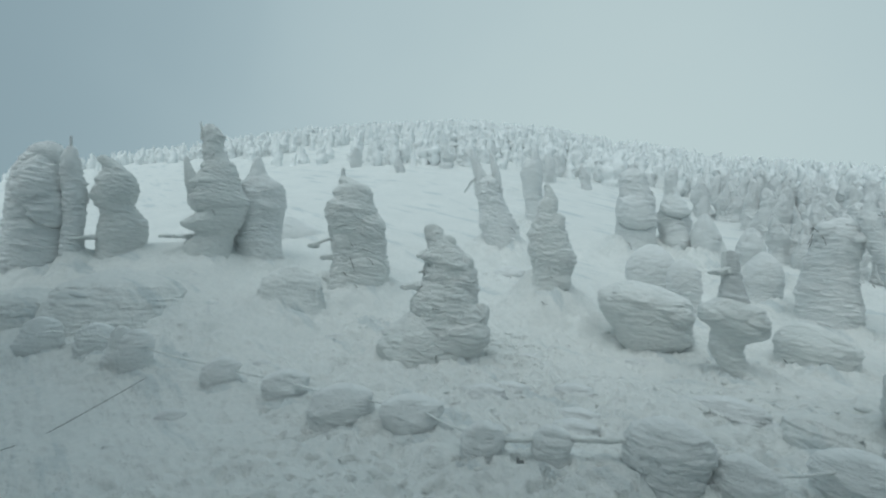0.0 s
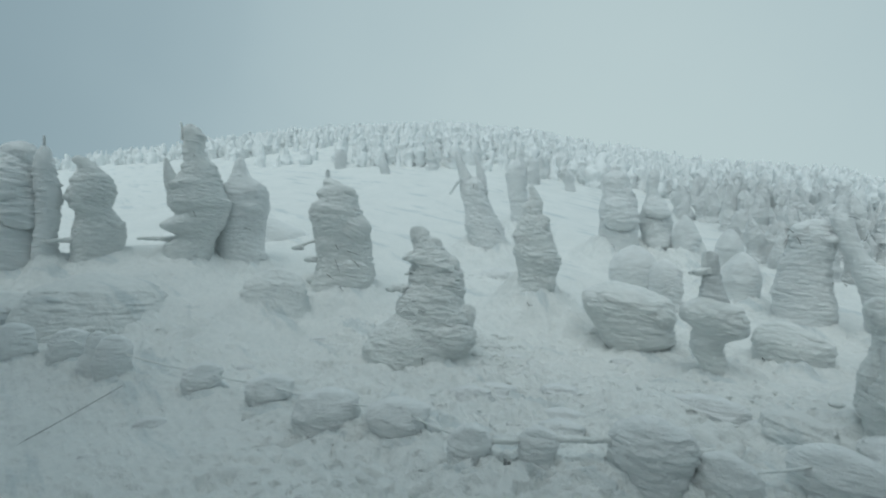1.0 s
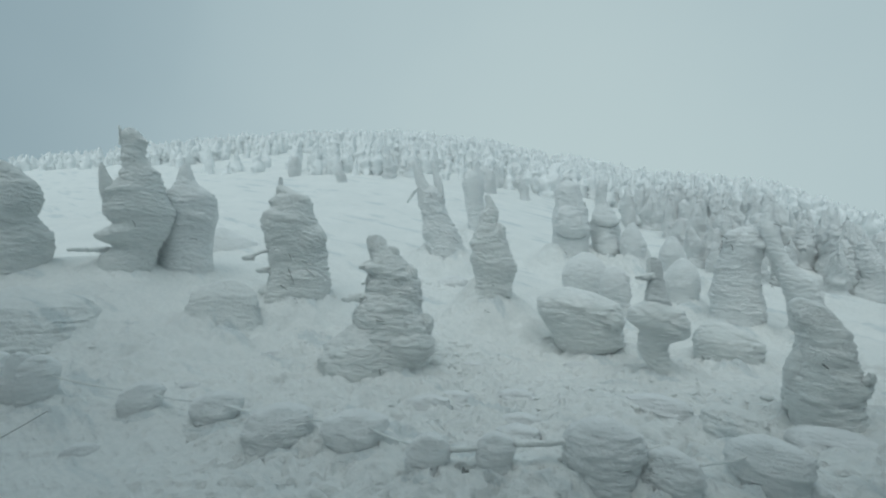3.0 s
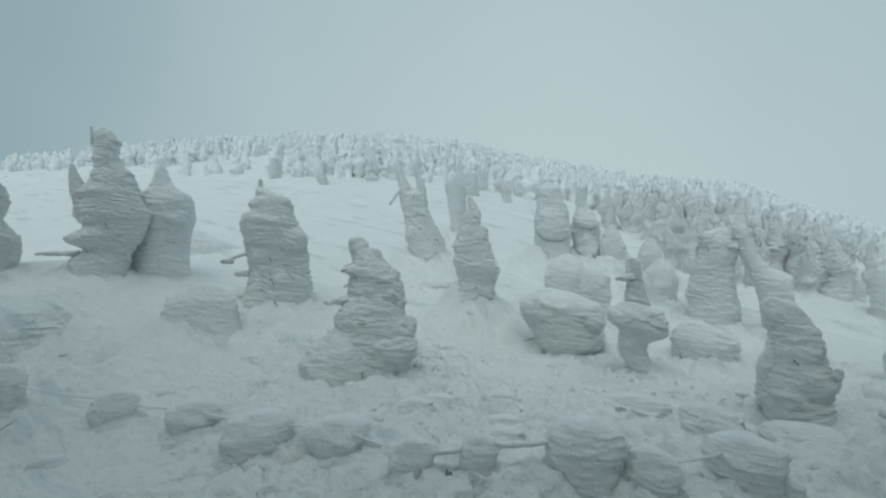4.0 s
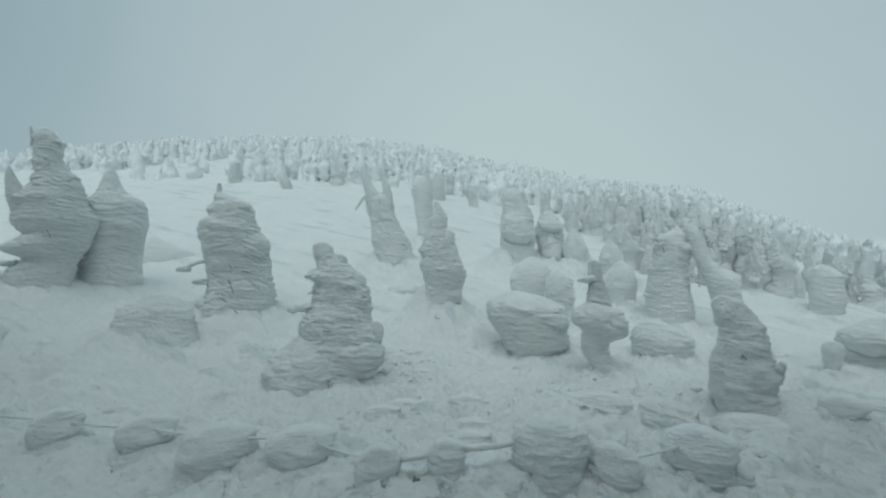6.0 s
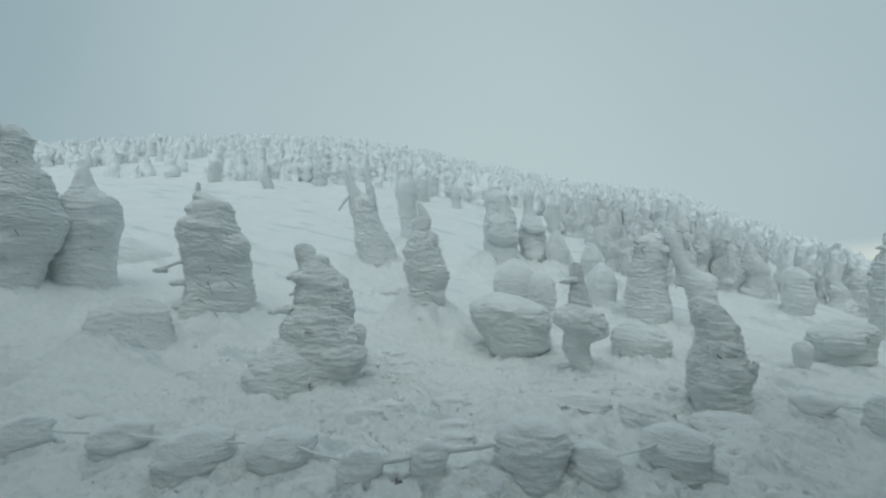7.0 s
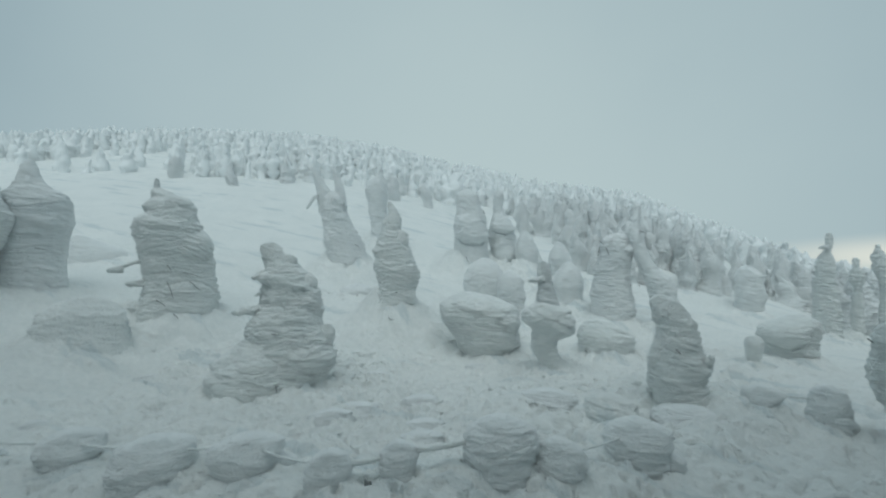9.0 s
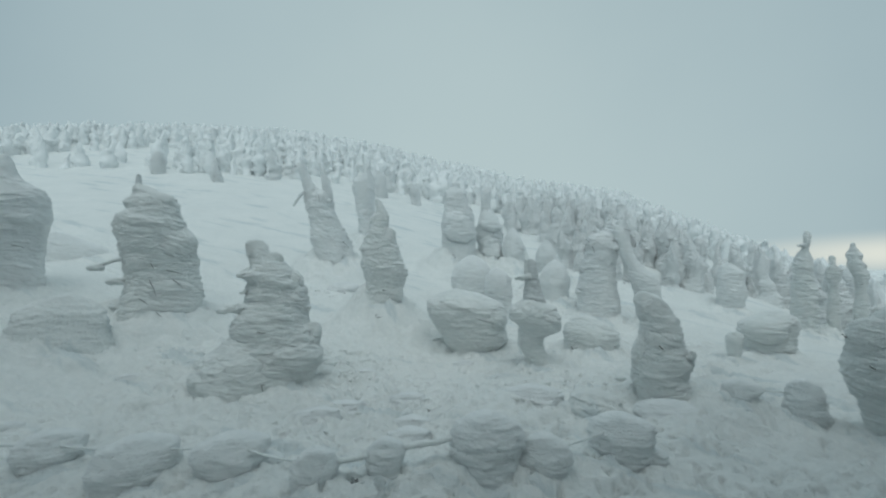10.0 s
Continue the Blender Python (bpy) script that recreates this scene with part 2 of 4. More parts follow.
def crust(name, profile, seed, material=None, step=0.035, depth=0.85, layer=0.17, ledge=0.10, tilt=0.13, rough=1.0, lobes=(), swell=1.0, sink=0.45, dome=0.0):
    """A wind-sculpted mass of rime: rings of given (height, offset, half width), swollen into lapping lobes and broken into thin plates.
    lobes: (offset, height, half width, half height) of large ones on the face; smaller ones are strewn all round."""
    h, c, w = (np.array(a, float) for a in zip(*profile))
    hs = np.arange(h[0] - sink, h[-1] + 1e-6, step * 0.6)
    hs = np.append(hs, h[-1])
    cs, ws = np.interp(hs, h, c), np.interp(hs, h, w)
    if len(hs) > 8:
        k = np.ones(5) / 5
        cs[2:-2], ws[2:-2] = np.convolve(cs, k, "valid"), np.convolve(ws, k, "valid")
    cap = dome * (h[-1] - h[0]) if dome else min(max(w[-1], 0.05), 0.55, 0.35 * (h[-1] - h[0]))
    if dome:
        ws = np.where(hs > h[-1] - cap, 0.5 * ws + 0.5 * np.interp(h[-1] - cap, hs, ws), ws)
    ws = ws * np.sqrt(np.clip(1 - (np.clip(hs - (h[-1] - cap), 0, None) / cap) ** 2, 0.004, 1))
    reach = max(1, int(0.28 / (step * 0.6)))
    wide = np.concatenate([np.full(reach, ws[0]), ws, np.full(reach, ws[-1])])
    deep = np.minimum(np.convolve(wide, np.ones(2 * reach + 1) / (2 * reach + 1), "valid"), 1.25 * ws)
    seg = int(np.clip(2 * math.pi * w.max() / (step * 1.25), 20, 150))
    th = np.linspace(0, 2 * math.pi, seg, endpoint=False)
    H, TH = np.meshgrid(hs, th, indexing="ij")
    C, W, D = cs[:, None] + 0 * TH, ws[:, None] + 0 * TH, deep[:, None] + 0 * TH
    ct, st = np.cos(TH), np.sin(TH)
    x, y = C + W * ct, D * depth * st
    o = seed * 17.3
    lee = 0.5 + 0.5 * ct
    low = fbm(x * 0.9 + o, y * 0.9, H * 1.0, 2)
    warp = H + tilt * x + 0.06 * y + 0.16 * pn(x * 0.7, y * 0.7 + o, H * 0.5) + 0.045 * pn(x * 2.6, y * 2.6 + o, H * 1.4)
    room = np.clip(W / 0.55, 0.12, 1.25)
    pillow = fbm(x * 1.5 + o, y * 1.5, warp * 4.0 + o, 2)
    knob = fbm(x * 3.4 + o, y * 3.4, warp * 8.5, 2)
    disp = 0.09 * low * room + room * (0.07 * (np.clip(np.abs(pillow), 0, 0.3) - 0.14) + 0.04 * (np.clip(np.abs(knob), 0, 0.3) - 0.14))
    for lay, am in ((layer * 1.25, ledge * 0.45), (layer * 0.55, ledge * 0.45), (max(layer * 0.32, step * 1.3), ledge * 0.28)):
        ph = warp / lay + o + 0.9 * pn(x * 0.7 + o, y * 0.7, H * 0.4 + lay)
        cell, f = np.floor(ph), ph - np.floor(ph)
        on = np.clip(0.12 + 2.8 * pn(x * 1.7 + cell * 3.7 + o, y * 1.7, cell * 7.7), 0, 1.2)
        shape = 1.25 * (1 - f) ** 0.6 * np.clip(f * 7, 0, 1)
        disp = disp + am * room * (0.5 + 0.8 * lee) * (on * (shape - 0.45) + 0.7 * lee * pn(cell * 5.3 + o, ct * 0.9, st * 0.9))
    disp = disp + rough * (0.05 * fbm(x * 3.6 + o, y * 3.6, warp * 11, 3) + 0.024 * pn(x * 12, y * 14 + o, H * 22)) * np.clip(W / 0.35, 0.12, 1)
    rng = np.random.RandomState(seed + 100)
    span = h[-1] - h[0]
    blobs = []
    for a, z, la, lh in lobes:
        c0, w0 = np.interp(z, h, c), np.interp(z, h, w)
        blobs.append((-math.acos(np.clip((a - c0) / max(w0, 0.05), -0.98, 0.98)), z, la, lh, 0.46 * min(la, 1.3 * lh), w0))
    for _ in range(int(min(40, 6 * swell * span * w.mean() / 0.35))):
        z = h[0] + span * rng.rand()
        k = np.clip(np.interp(z, h, w) / 0.6, 0.15, 1.1)
        la = k * rng.uniform(0.16, 0.48)
        blobs.append((rng.uniform(-math.pi, math.pi), z, la, la * rng.uniform(0.3, 0.5), k * rng.uniform(0.02, 0.07), np.interp(z, h, w)))
    wob = 0.35 * pn(x * 3 + o, y * 3, H * 5)
    lift, cleft = 0.0 * H, 0.0 * H
    for t0, z, la, lh, am, wz in blobs:
        dx = W * ((TH - t0 + math.pi) % (2 * math.pi) - math.pi)
        dz = H - z + tilt * 0.8 * dx
        up = dz > 0
        d2 = (dx / la) ** 2 + (dz / np.where(up, lh * 1.25, lh * 0.8)) ** 2 + wob
        core = np.clip(1 - d2, 0, 1)
        if am > 0.075:
            cleft = np.maximum(cleft, am * 0.24 * np.exp(-(((d2 - 1.12) / 0.16) ** 2)) * (dz < 0.25 * lh) * np.clip(W / wz, 0, 1))
        lift = np.maximum(lift, am * np.clip(W / wz, 0, 1.1) ** 1.5 * np.where(up, core ** 0.75, core ** 0.42))
    disp = disp + lift - cleft * (lift < 0.3 * lift.max()) - 0.02 * np.clip(W / 0.5, 0, 1)
    return grid_mesh(name, np.stack([C + np.maximum(W + disp, 0.35 * W) * ct, np.maximum(D + disp, 0.35 * D) * depth * st, H + 0.03 * low], -1), material or M_RIME)


def limb(name, points, radii, seed, material, seg=14, flat=1.0, rough=0.25):
    """A bent, knobbly limb along points with the given radii; flat squeezes it in height."""
    p, ra = np.array(points, float), np.array(radii, float)
    d = np.concatenate([[0], np.cumsum(np.linalg.norm(np.diff(p, axis=0), axis=1))])
    n = max(6, int(d[-1] / max(ra.max() * 0.2, 0.012)))
    s = np.linspace(0, d[-1], min(n, 90 if ra.max() > 0.04 else 12))
    q = np.stack([np.interp(s, d, p[:, a]) for a in range(3)], 1)
    rr = np.interp(s, d, ra)
    end = np.clip((d[-1] - s) / (ra[-1] + 1e-6), 0, 1)
    rr = rr * np.sqrt(np.clip(1 - (1 - end) ** 2, 0.02, 1))
    tan = np.gradient(q, axis=0)
    tan /= np.linalg.norm(tan, axis=1, keepdims=True) + 1e-9
    ref = np.where(np.abs(tan[:, 2:]) > 0.9, [[1.0, 0, 0]], [[0, 0, 1.0]])
    a1 = np.cross(tan, ref)
    a1 /= np.linalg.norm(a1, axis=1, keepdims=True)
    a2 = np.cross(tan, a1)
    th = np.linspace(0, 2 * math.pi, seg, endpoint=False)
    x = q[:, None] + rr[:, None, None] * (np.cos(th)[None, :, None] * a1[:, None] + flat * np.sin(th)[None, :, None] * a2[:, None])
    f = 2.2 / max(ra.max(), 0.03)
    k = 1 + rough * fbm(x[..., 0] * f * 0.6 + seed * 5, x[..., 1] * f * 0.6, x[..., 2] * f, 3)
    x = q[:, None] + (x - q[:, None]) * k[..., None]
    return grid_mesh(name, x, material)


def lump(name, size, seed, material=None, step=0.05, tilt=0.12, layer=0.12):
    """A low rounded lump of snow, (half width, half depth, height), with the same plates as the trees."""
    a, b, h = size
    zs = (0.0, 0.25 * h, 0.55 * h, 0.82 * h, h)
    ws = (0.95 * a, a, 0.93 * a, 0.7 * a, 0.35 * a)
    return crust(name, [(z, 0, w) for z, w in zip(zs, ws)], seed, material or M_DRIFT, step, b / a, layer, 0.07, tilt, 1.0)


# ---- ground: one sheet from the camera's feet to the horizon ----
FENCE = ((-10.17, 10.56, 0.36, 0.9, 1.25), (-8.73, 10.48, 0.36, 0.8, 1.05), (-6.85, 9.36, 0.3, 1.0, 1.0), (-4.77, 9.09, 0.36, 0.66, 1.0), (-3.21, 8.6, 0.46, 0.66, 0.8),
         (-1.78, 7.59, 0.5, 0.64, 1.1), (-0.48, 7.22, 0.5, 0.6, 0.9), (0.63, 6.13, 0.33, 0.72, 0.85), (1.60, 5.97, 0.26, 0.55, 0.9), (3.04, 5.57, 0.5, 0.8, 0.98),
         (3.82, 5.24, 0.37, 0.79, 0.9), (5.34, 5.27, 0.47, 0.72, 0.95), (8.94, 5.64, 0.33, 0.48, 0.8), (9.59, 4.89, 0.3, 0.8, 1.1))


def mounds(x, y):
    """Drifts packed round the feet of the trees, and trodden and scoured snow between them."""
    z = 0.0
    for mx, my, a, s in ((-0.3, 12.2, 0.30, 1.9), (4.1, 15.9, 0.75, 1.3), (-3.4, 16.9, 0.5, 1.5), (-10, 17.4, 0.35, 1.8), (-12.8, 16.5, 0.35, 1.8),
                         (7.5, 10.4, 0.25, 1.2), (8.4, 7.2, 0.35, 1.5), (9.3, 6.5, 0.25, 2.0), (-6.5, 13.2, 0.45, 1.6), (-9.5, 14.2, 0.5, 2.0),
                         (3.3, 22.7, 0.5, 1.6), (10.2, 22.5, 0.5, 2.0), (13, 23, 0.5, 2.0), (2.4, 5.9, 0.12, 1.0)):
        z = z + a * np.exp(-((x - mx) ** 2 + (y - my) ** 2) / (s * s))
    bank = 0.0
    for (ax, ay, *_), (bx, by, *_) in zip(FENCE, FENCE[1:]):
        t = np.clip(((x - ax) * (bx - ax) + (y - ay) * (by - ay)) / ((bx - ax) ** 2 + (by - ay) ** 2), 0, 1)
        d2 = (x - ax - t * (bx - ax)) ** 2 + (y - ay - t * (by - ay)) ** 2
        bank = np.maximum(bank, np.exp(-d2 / 0.42))
    return z + 0.26 * bank


def lie(x, y):
    """The smooth lie of the snow: relief, drifts and broad swells."""
    r = np.hypot(x, y)
    broad = 0.16 * fbm(x * 0.22 + 3, y * 0.3, 0.5, 2) * np.clip(r / 8, 0, 1)
    far = 1.6 * fbm(x * 0.021 + 1, y * 0.021, 2.5, 3) * np.clip((r - 40) / 60, 0, 1)
    return relief(x, y) + mounds(x, y) + broad + far


def smooth_step(v):
    return 1 / (1 + np.exp(-np.clip(v, -40, 40)))


def surface(x, y):
    """The snow as it lies, with clods, scoured hollows and long wind ridges; the trail by the fence is swept smooth."""
    r = np.hypot(x, y)
    near = np.clip((60 - r) / 40, 0, 1)
    trail = smooth_step(-(x + 3.4 + 0.45 * (y - 7.5)) * 1.4) * smooth_step((9.2 - y) * 2.0)
    inner = smooth_step((r - 3.9) * 3.5)
    amount = inner * np.clip(0.8 + 1.5 * pn(x * 0.37, y * 0.37, 4.4), 0.2, 1.4) * (1 - 0.5 * trail) * (1 + 0.5 * np.exp(-((x - 3) / 5.5) ** 2 - ((y - 12) / 4.0) ** 2)) * (1 - 0.7 * smooth_step((r - 19) * 0.7))
    wx, wy = x + 0.25 * pn(x * 1.1, y * 1.1, 9.1), y + 0.25 * pn(x * 1.1 + 7, y * 1.1, 9.1)
    puffs = 1 - 2.2 * np.abs(fbm(wx * 1.0, wy * 1.9, 1.7, 2))
    crumble = 1 - 2.4 * np.abs(fbm(wx * 2.6, wy * 4.4, 2.7, 2))
    flake = np.clip(pn(wx * 1.1 + 3, wy * 2.6, 6.6) * 6, -1, 1)
    pocks = np.clip(pn(wx * 2.4 + 1, wy * 4.2, 8.3) - 0.22, 0, 0.2) + 0.7 * np.clip(pn(wx * 5.3, wy * 8.1 + 5, 8.9) - 0.2, 0, 0.2)
    fine = fbm(x * 7.5, y * 9.0, 3.9, 2)
    ridge = np.clip(pn(x * 0.45 + 5, y * 1.9, 3.3) - 0.12, 0, 1)
    lines = np.clip(1 - 4 * np.abs(pn(x * 0.07 + 0.03 * y, y * 0.4 + 0.12 * x, 5.1)), 0, 1) ** 1.5 * np.clip(0.3 + 2 * pn(x * 0.15, y * 0.2, 6.4), 0, 1) * smooth_step((r - 18) * 0.5) * np.clip((62 - r) / 25, 0, 1)
    return lie(x, y) + near * (amount * (0.16 * (puffs - 0.6) + 0.045 * (crumble - 0.5) + 0.03 * flake + 0.06 * fine) - (0.7 + 0.6 * np.exp(-(r / 9.5) ** 4)) * pocks * inner * (1 - 0.8 * trail) * (1 - smooth_step((r - 19) * 0.7)) + 0.26 * inner * ridge * (1 - trail) * (1 - smooth_step((r - 18)))) + 0.45 * lines


def build_ground():
    rs = np.concatenate([[0.002, 0.6], np.linspace(1.2, 3.4, 12)[:-1], np.geomspace(3.4, 5.0, 40)[:-1], np.geomspace(5.0, 17, 250)[:-1], np.geomspace(17, 60, 120)[:-1], np.geomspace(60, 4200, 110)])
    front = np.linspace(-58, 84, 650)
    az = np.radians(np.concatenate([front, np.linspace(85.5, 300.5, 100)]))
    R, A = np.meshgrid(rs, az, indexing="ij")
    x, y = R * np.sin(A), R * np.cos(A)
    me = grid_mesh("ground", np.stack([x, y, surface(x, y)], -1)[:, ::-1], M_GROUND, capped=False)
    tagged(new("ground", me), "white wind-packed snow field, trodden and crusted", "snow ground", kind="structure")


build_ground()


def shade_wall():
    """Plain walls added unseen behind the camera, to close the place and shade it."""
    for name, label, at, size in (("shade_south", "unseen plain grey wall behind, added to shade the near snow", (-15, -4.7, 4.5), (54, 8, 13)),
                                  ("shade_east", "unseen plain grey wall on the right, added to shade the snow", (20.5, -4.2, 3.0), (15, 8, 9)),
                                  ("shade_west", "unseen plain grey wall on the left, added to shade the snow", (-13.6, 3.2, 8), (8, 7.6, 19))):
        bm = bmesh.new()
        bmesh.ops.create_cube(bm, size=1, matrix=Matrix.LocRotScale(at, None, size))
        bmesh.ops.bevel(bm, geom=bm.edges[:], offset=0.08, segments=2, affect="EDGES")
        me = bpy.data.meshes.new(name)
        bm.to_mesh(me)
        bm.free()
        me.materials.append(M_WALL)
        tagged(new(name, me), label, "wall", kind="structure")


shade_wall()


def foot(x, y):
    return float(surface(np.array(x), np.array(y)))


# ---- rime-covered trees ----
def turn(x, y):
    return -math.degrees(math.atan2(x, y))


def drift(x, y, z, off, w0, high, k, seed):
    """Snow heaped round a foot of half width w0, draped over the ground and fading into it."""
    u, th = np.meshgrid(np.linspace(0, 1, 26), np.linspace(0, 2 * math.pi, 84, endpoint=False), indexing="ij")
    k = min(k, 0.4 * high)
    r = 0.02 + u * (1.1 * w0 + 1.5 * k)
    lx, ly = off + r * np.cos(th), 0.9 * r * np.sin(th)
    a = radians(turn(x, y))
    gx, gy = x + lx * math.cos(a) - ly * math.sin(a), y + lx * math.sin(a) + ly * math.cos(a)
    clump = np.abs(fbm(gx * 1.9 + seed, gy * 1.9, 0.3, 3))
    lz = surface(gx, gy) - z + (1 - u) ** 1.5 * (1.5 * k * (0.75 + 0.9 * fbm(gx * 0.9 + seed, gy * 0.9, 0.7, 2)) + 0.05) + np.sqrt(1 - u) * 0.7 * min(k, 0.8) * (clump - 0.15) - 0.06 * u ** 6
    return grid_mesh("snow_skirt", np.stack([lx, ly, lz], -1)[::-1], M_GROUND, capped=False)


def rime_tree(label, x, y, profile, seed, shelves=(), spires=(), twigs=(), lobes=(), masses=(), layer=0.16, ledge=0.08, depth=0.85, step=0.04, tilt=0.13, swell=1.0, skirt=0.5, rough=1.0, mat=None, bare=False, dome=0.0, name="rime_tree", category="tree", group="rime-covered firs"):
    """A fir buried in rime, facing the shelf. shelves: (height, from, to, thickness, rise) ledges; spires: profiles of side tops; twigs: (offset, height, dx, dz);
    masses: (offset, height, half width, half height, lean) of the great rounded lobes that lap over one another."""
    ob = new(name)
    ob.empty_display_size = 0.3
    z = float(lie(np.array(x), np.array(y)))
    ob.matrix_basis = pose(x, y, z, 0, 0, turn(x, y))
    tagged(ob, label, category, group)
    part("rime_crust", crust("rime_crust", profile, seed, mat, step, depth, layer, ledge, tilt, rough, lobes, swell, 0.45, dome), ob)
    part("snow_skirt", drift(x, y, z, profile[0][1], max(p[2] for p in profile[:3]), profile[-1][0], skirt, seed + 40), ob, "drifted snow heaped round the foot")
    for i, p in enumerate(spires):
        part("spire", crust("spire", p, seed + 3 + i, M_THIN if bare else mat, step, depth, layer * 0.7, ledge * 0.6, tilt), ob, "thinly frosted grey top" if bare else "")
    for i, (h, a, b, t, rise) in enumerate(shelves):
        bend = (a + b) / 2
        part("rime_shelf", limb("rime_shelf", [(a, -0.1, h), (bend, -0.2, h + 0.35 * rise), (b, -0.15, h + rise)], [t * 1.1, t * 0.9, t * 0.7], seed + i, mat or M_RIME, 26, 0.7, 0.75), ob)
    hh, cc, ww = (np.array(v, float) for v in zip(*profile))
    arc = [(v, math.sqrt(max(1 - abs(v) ** 2.4, 0.01))) for v in (-1, -0.93, -0.75, -0.5, -0.2, 0.1, 0.4, 0.65, 0.85, 0.96)]
    for i, (a, h, lw, lh, lean) in enumerate(masses):
        c, w = np.interp(h, hh, cc), np.interp(h, hh, ww)
        lw = max(min(lw, w - abs(a - c) + 0.04), 0.1)
        thick = min(0.9 * lw, 0.9 * w)
        out = depth * math.sqrt(max(w * w - min(abs(a - c), 0.9 * w) ** 2, 0.01))
        me = crust("rime_lobe", [(lh * v, 0, lw * q) for v, q in arc], seed * 9 + i, mat, step * 1.15, thick / lw, layer * 0.7, ledge * 0.8, tilt * 0.4, rough * 1.2, (), 0.4, 0.0)
        part("rime_lobe", me, ob).matrix_basis = pose(a, -max(out - 0.9 * thick, 0.0), h, 0, lean, 0)
    for i, (a, h, dx, dz) in enumerate(twigs):
        c, w = np.interp(h, hh, cc), np.interp(h, hh, ww)
        out = -depth * math.sqrt(max(w * w - (a - c) ** 2, 0.01)) - (0.22 if masses else 0.10)
        part("bare_twig", limb("bare_twig", [(a, out + 0.25, h), (a + 0.45 * dx + 0.02, out - 0.03, h + 0.42 * dz), (a + dx, out - 0.09, h + dz)], [0.011, 0.009, 0.005], seed + i, M_TWIG, 6, 1, 0.1), ob, "dark bare twig")
    return ob


rime_tree('tall wind-sculpted rime-covered fir with a side spire and shelves', -9.87, 17.11,
          ((-0.13, 0.18, 0.92), (0.15, 0.19, 0.91), (0.44, 0.27, 0.85), (0.62, 0.4, 0.78), (0.81, 0.49, 0.76), (0.97, 0.33, 1.01), (1.13, 0.32, 1.13), (1.39, 0.53, 1.05), (1.6, 0.66, 0.92), (1.76, 0.6, 1.04), (2.05, 0.6, 1.14), (2.35, 0.6, 1.06), (2.63, 0.52, 0.95), (2.82, 0.38, 0.99), (3.04, 0.48, 0.83), (3.42, 0.55, 0.7), (3.75, 0.49, 0.56), (4.02, 0.36, 0.45), (4.26, 0.3, 0.38), (4.55, 0.3, 0.4), (4.81, 0.33, 0.46), (5.04, 0.22, 0.35), (5.28, 0.18, 0.27)), 1,
          shelves=((0.62, -0.17, -1.5, 0.13, -0.02),),
          spires=(((2.36, -0.18, 0.41), (2.85, -0.38, 0.31), (3.3, -0.53, 0.21), (3.62, -0.6, 0.12), (3.85, -0.64, 0.05)), ((5.03, -0.11, 0.06), (5.3, -0.16, 0.04))),
          twigs=((0.25, 1.78, 0.17, -0.34), (0.26, 3.93, 0.08, 0.04)), swell=0.35, ledge=0.065, skirt=0.45)
rime_tree('leaning rime-covered fir with ragged ledges on a drift', -12.74, 16.42,
          ((-0.21, 0.03, 0.78), (0.16, 0.05, 0.77), (0.59, 0.1, 0.83), (0.97, 0.1, 0.82), (1.27, 0.13, 0.78), (1.5, 0.08, 0.7), (1.73, -0.02, 0.62), (1.91, -0.18, 0.64), (2.17, -0.18, 0.72), (2.42, -0.13, 0.76), (2.66, -0.07, 0.7), (2.89, -0.13, 0.68), (3.17, -0.12, 0.5), (3.38, -0.25, 0.34), (3.62, -0.45, 0.31), (3.8, -0.55, 0.16)), 2,
          shelves=((0.62, -0.6, -1.5, 0.12, -0.08), (2.2, -0.74, -0.94, 0.2, -0.1)), skirt=0.35, swell=0.35, ledge=0.065)
rime_tree('broad hazy rime-covered fir with a rounded crown', -15.30, 15.81,
          ((0, 0.05, 1.13), (1.41, 0.05, 1.08), (2.27, 0.03, 0.99), (3.12, 0.01, 0.92), (3.99, 0.07, 0.84), (4.77, 0.21, 0.55), (5.1, 0.27, 0.26)), 3,
          lobes=((-0.19, 3.31, 0.71, 0.89), (0.29, 2.51, 0.72, 0.89)), step=0.05, mat=M_PALE, skirt=0.7, rough=1.6, ledge=0.12, layer=0.2)
rime_tree('slim rime-covered fir with a bare snow-tipped leader', -13.95, 15.70,
          ((0, 0.01, 0.39), (1.12, 0.01, 0.37), (1.66, 0.03, 0.33), (2.72, 0.05, 0.37), (3.56, -0.06, 0.36), (4.19, -0.11, 0.27), (4.66, -0.09, 0.11)), 4,
          spires=(((4.5, -0.09, 0.06), (5.03, -0.11, 0.04)),), step=0.045, mat=M_PALE, bare=True, skirt=0.7, rough=1.5, ledge=0.12, layer=0.2)
rime_tree('broad-shouldered rime-covered fir half hidden behind another', -8.24, 18.69,
          ((-0.42, 0.02, 1.1), (-0.09, -0.01, 1.04), (0.47, -0.03, 1.01), (1.03, -0.05, 0.96), (1.48, -0, 0.99), (1.93, 0.05, 1.04), (2.27, 0.07, 1.07), (2.72, 0.06, 1.04), (3.06, 0.05, 0.98), (3.32, -0, 0.77), (3.5, -0.05, 0.55), (3.68, -0.1, 0.38), (3.94, -0.12, 0.3), (4.26, -0.13, 0.23), (4.47, -0.11, 0.11)), 5,
          twigs=((0.0, 1.35, 0.4, -0.12),), step=0.045, mat=M_PALE, skirt=0.4, swell=0.35, ledge=0.065)
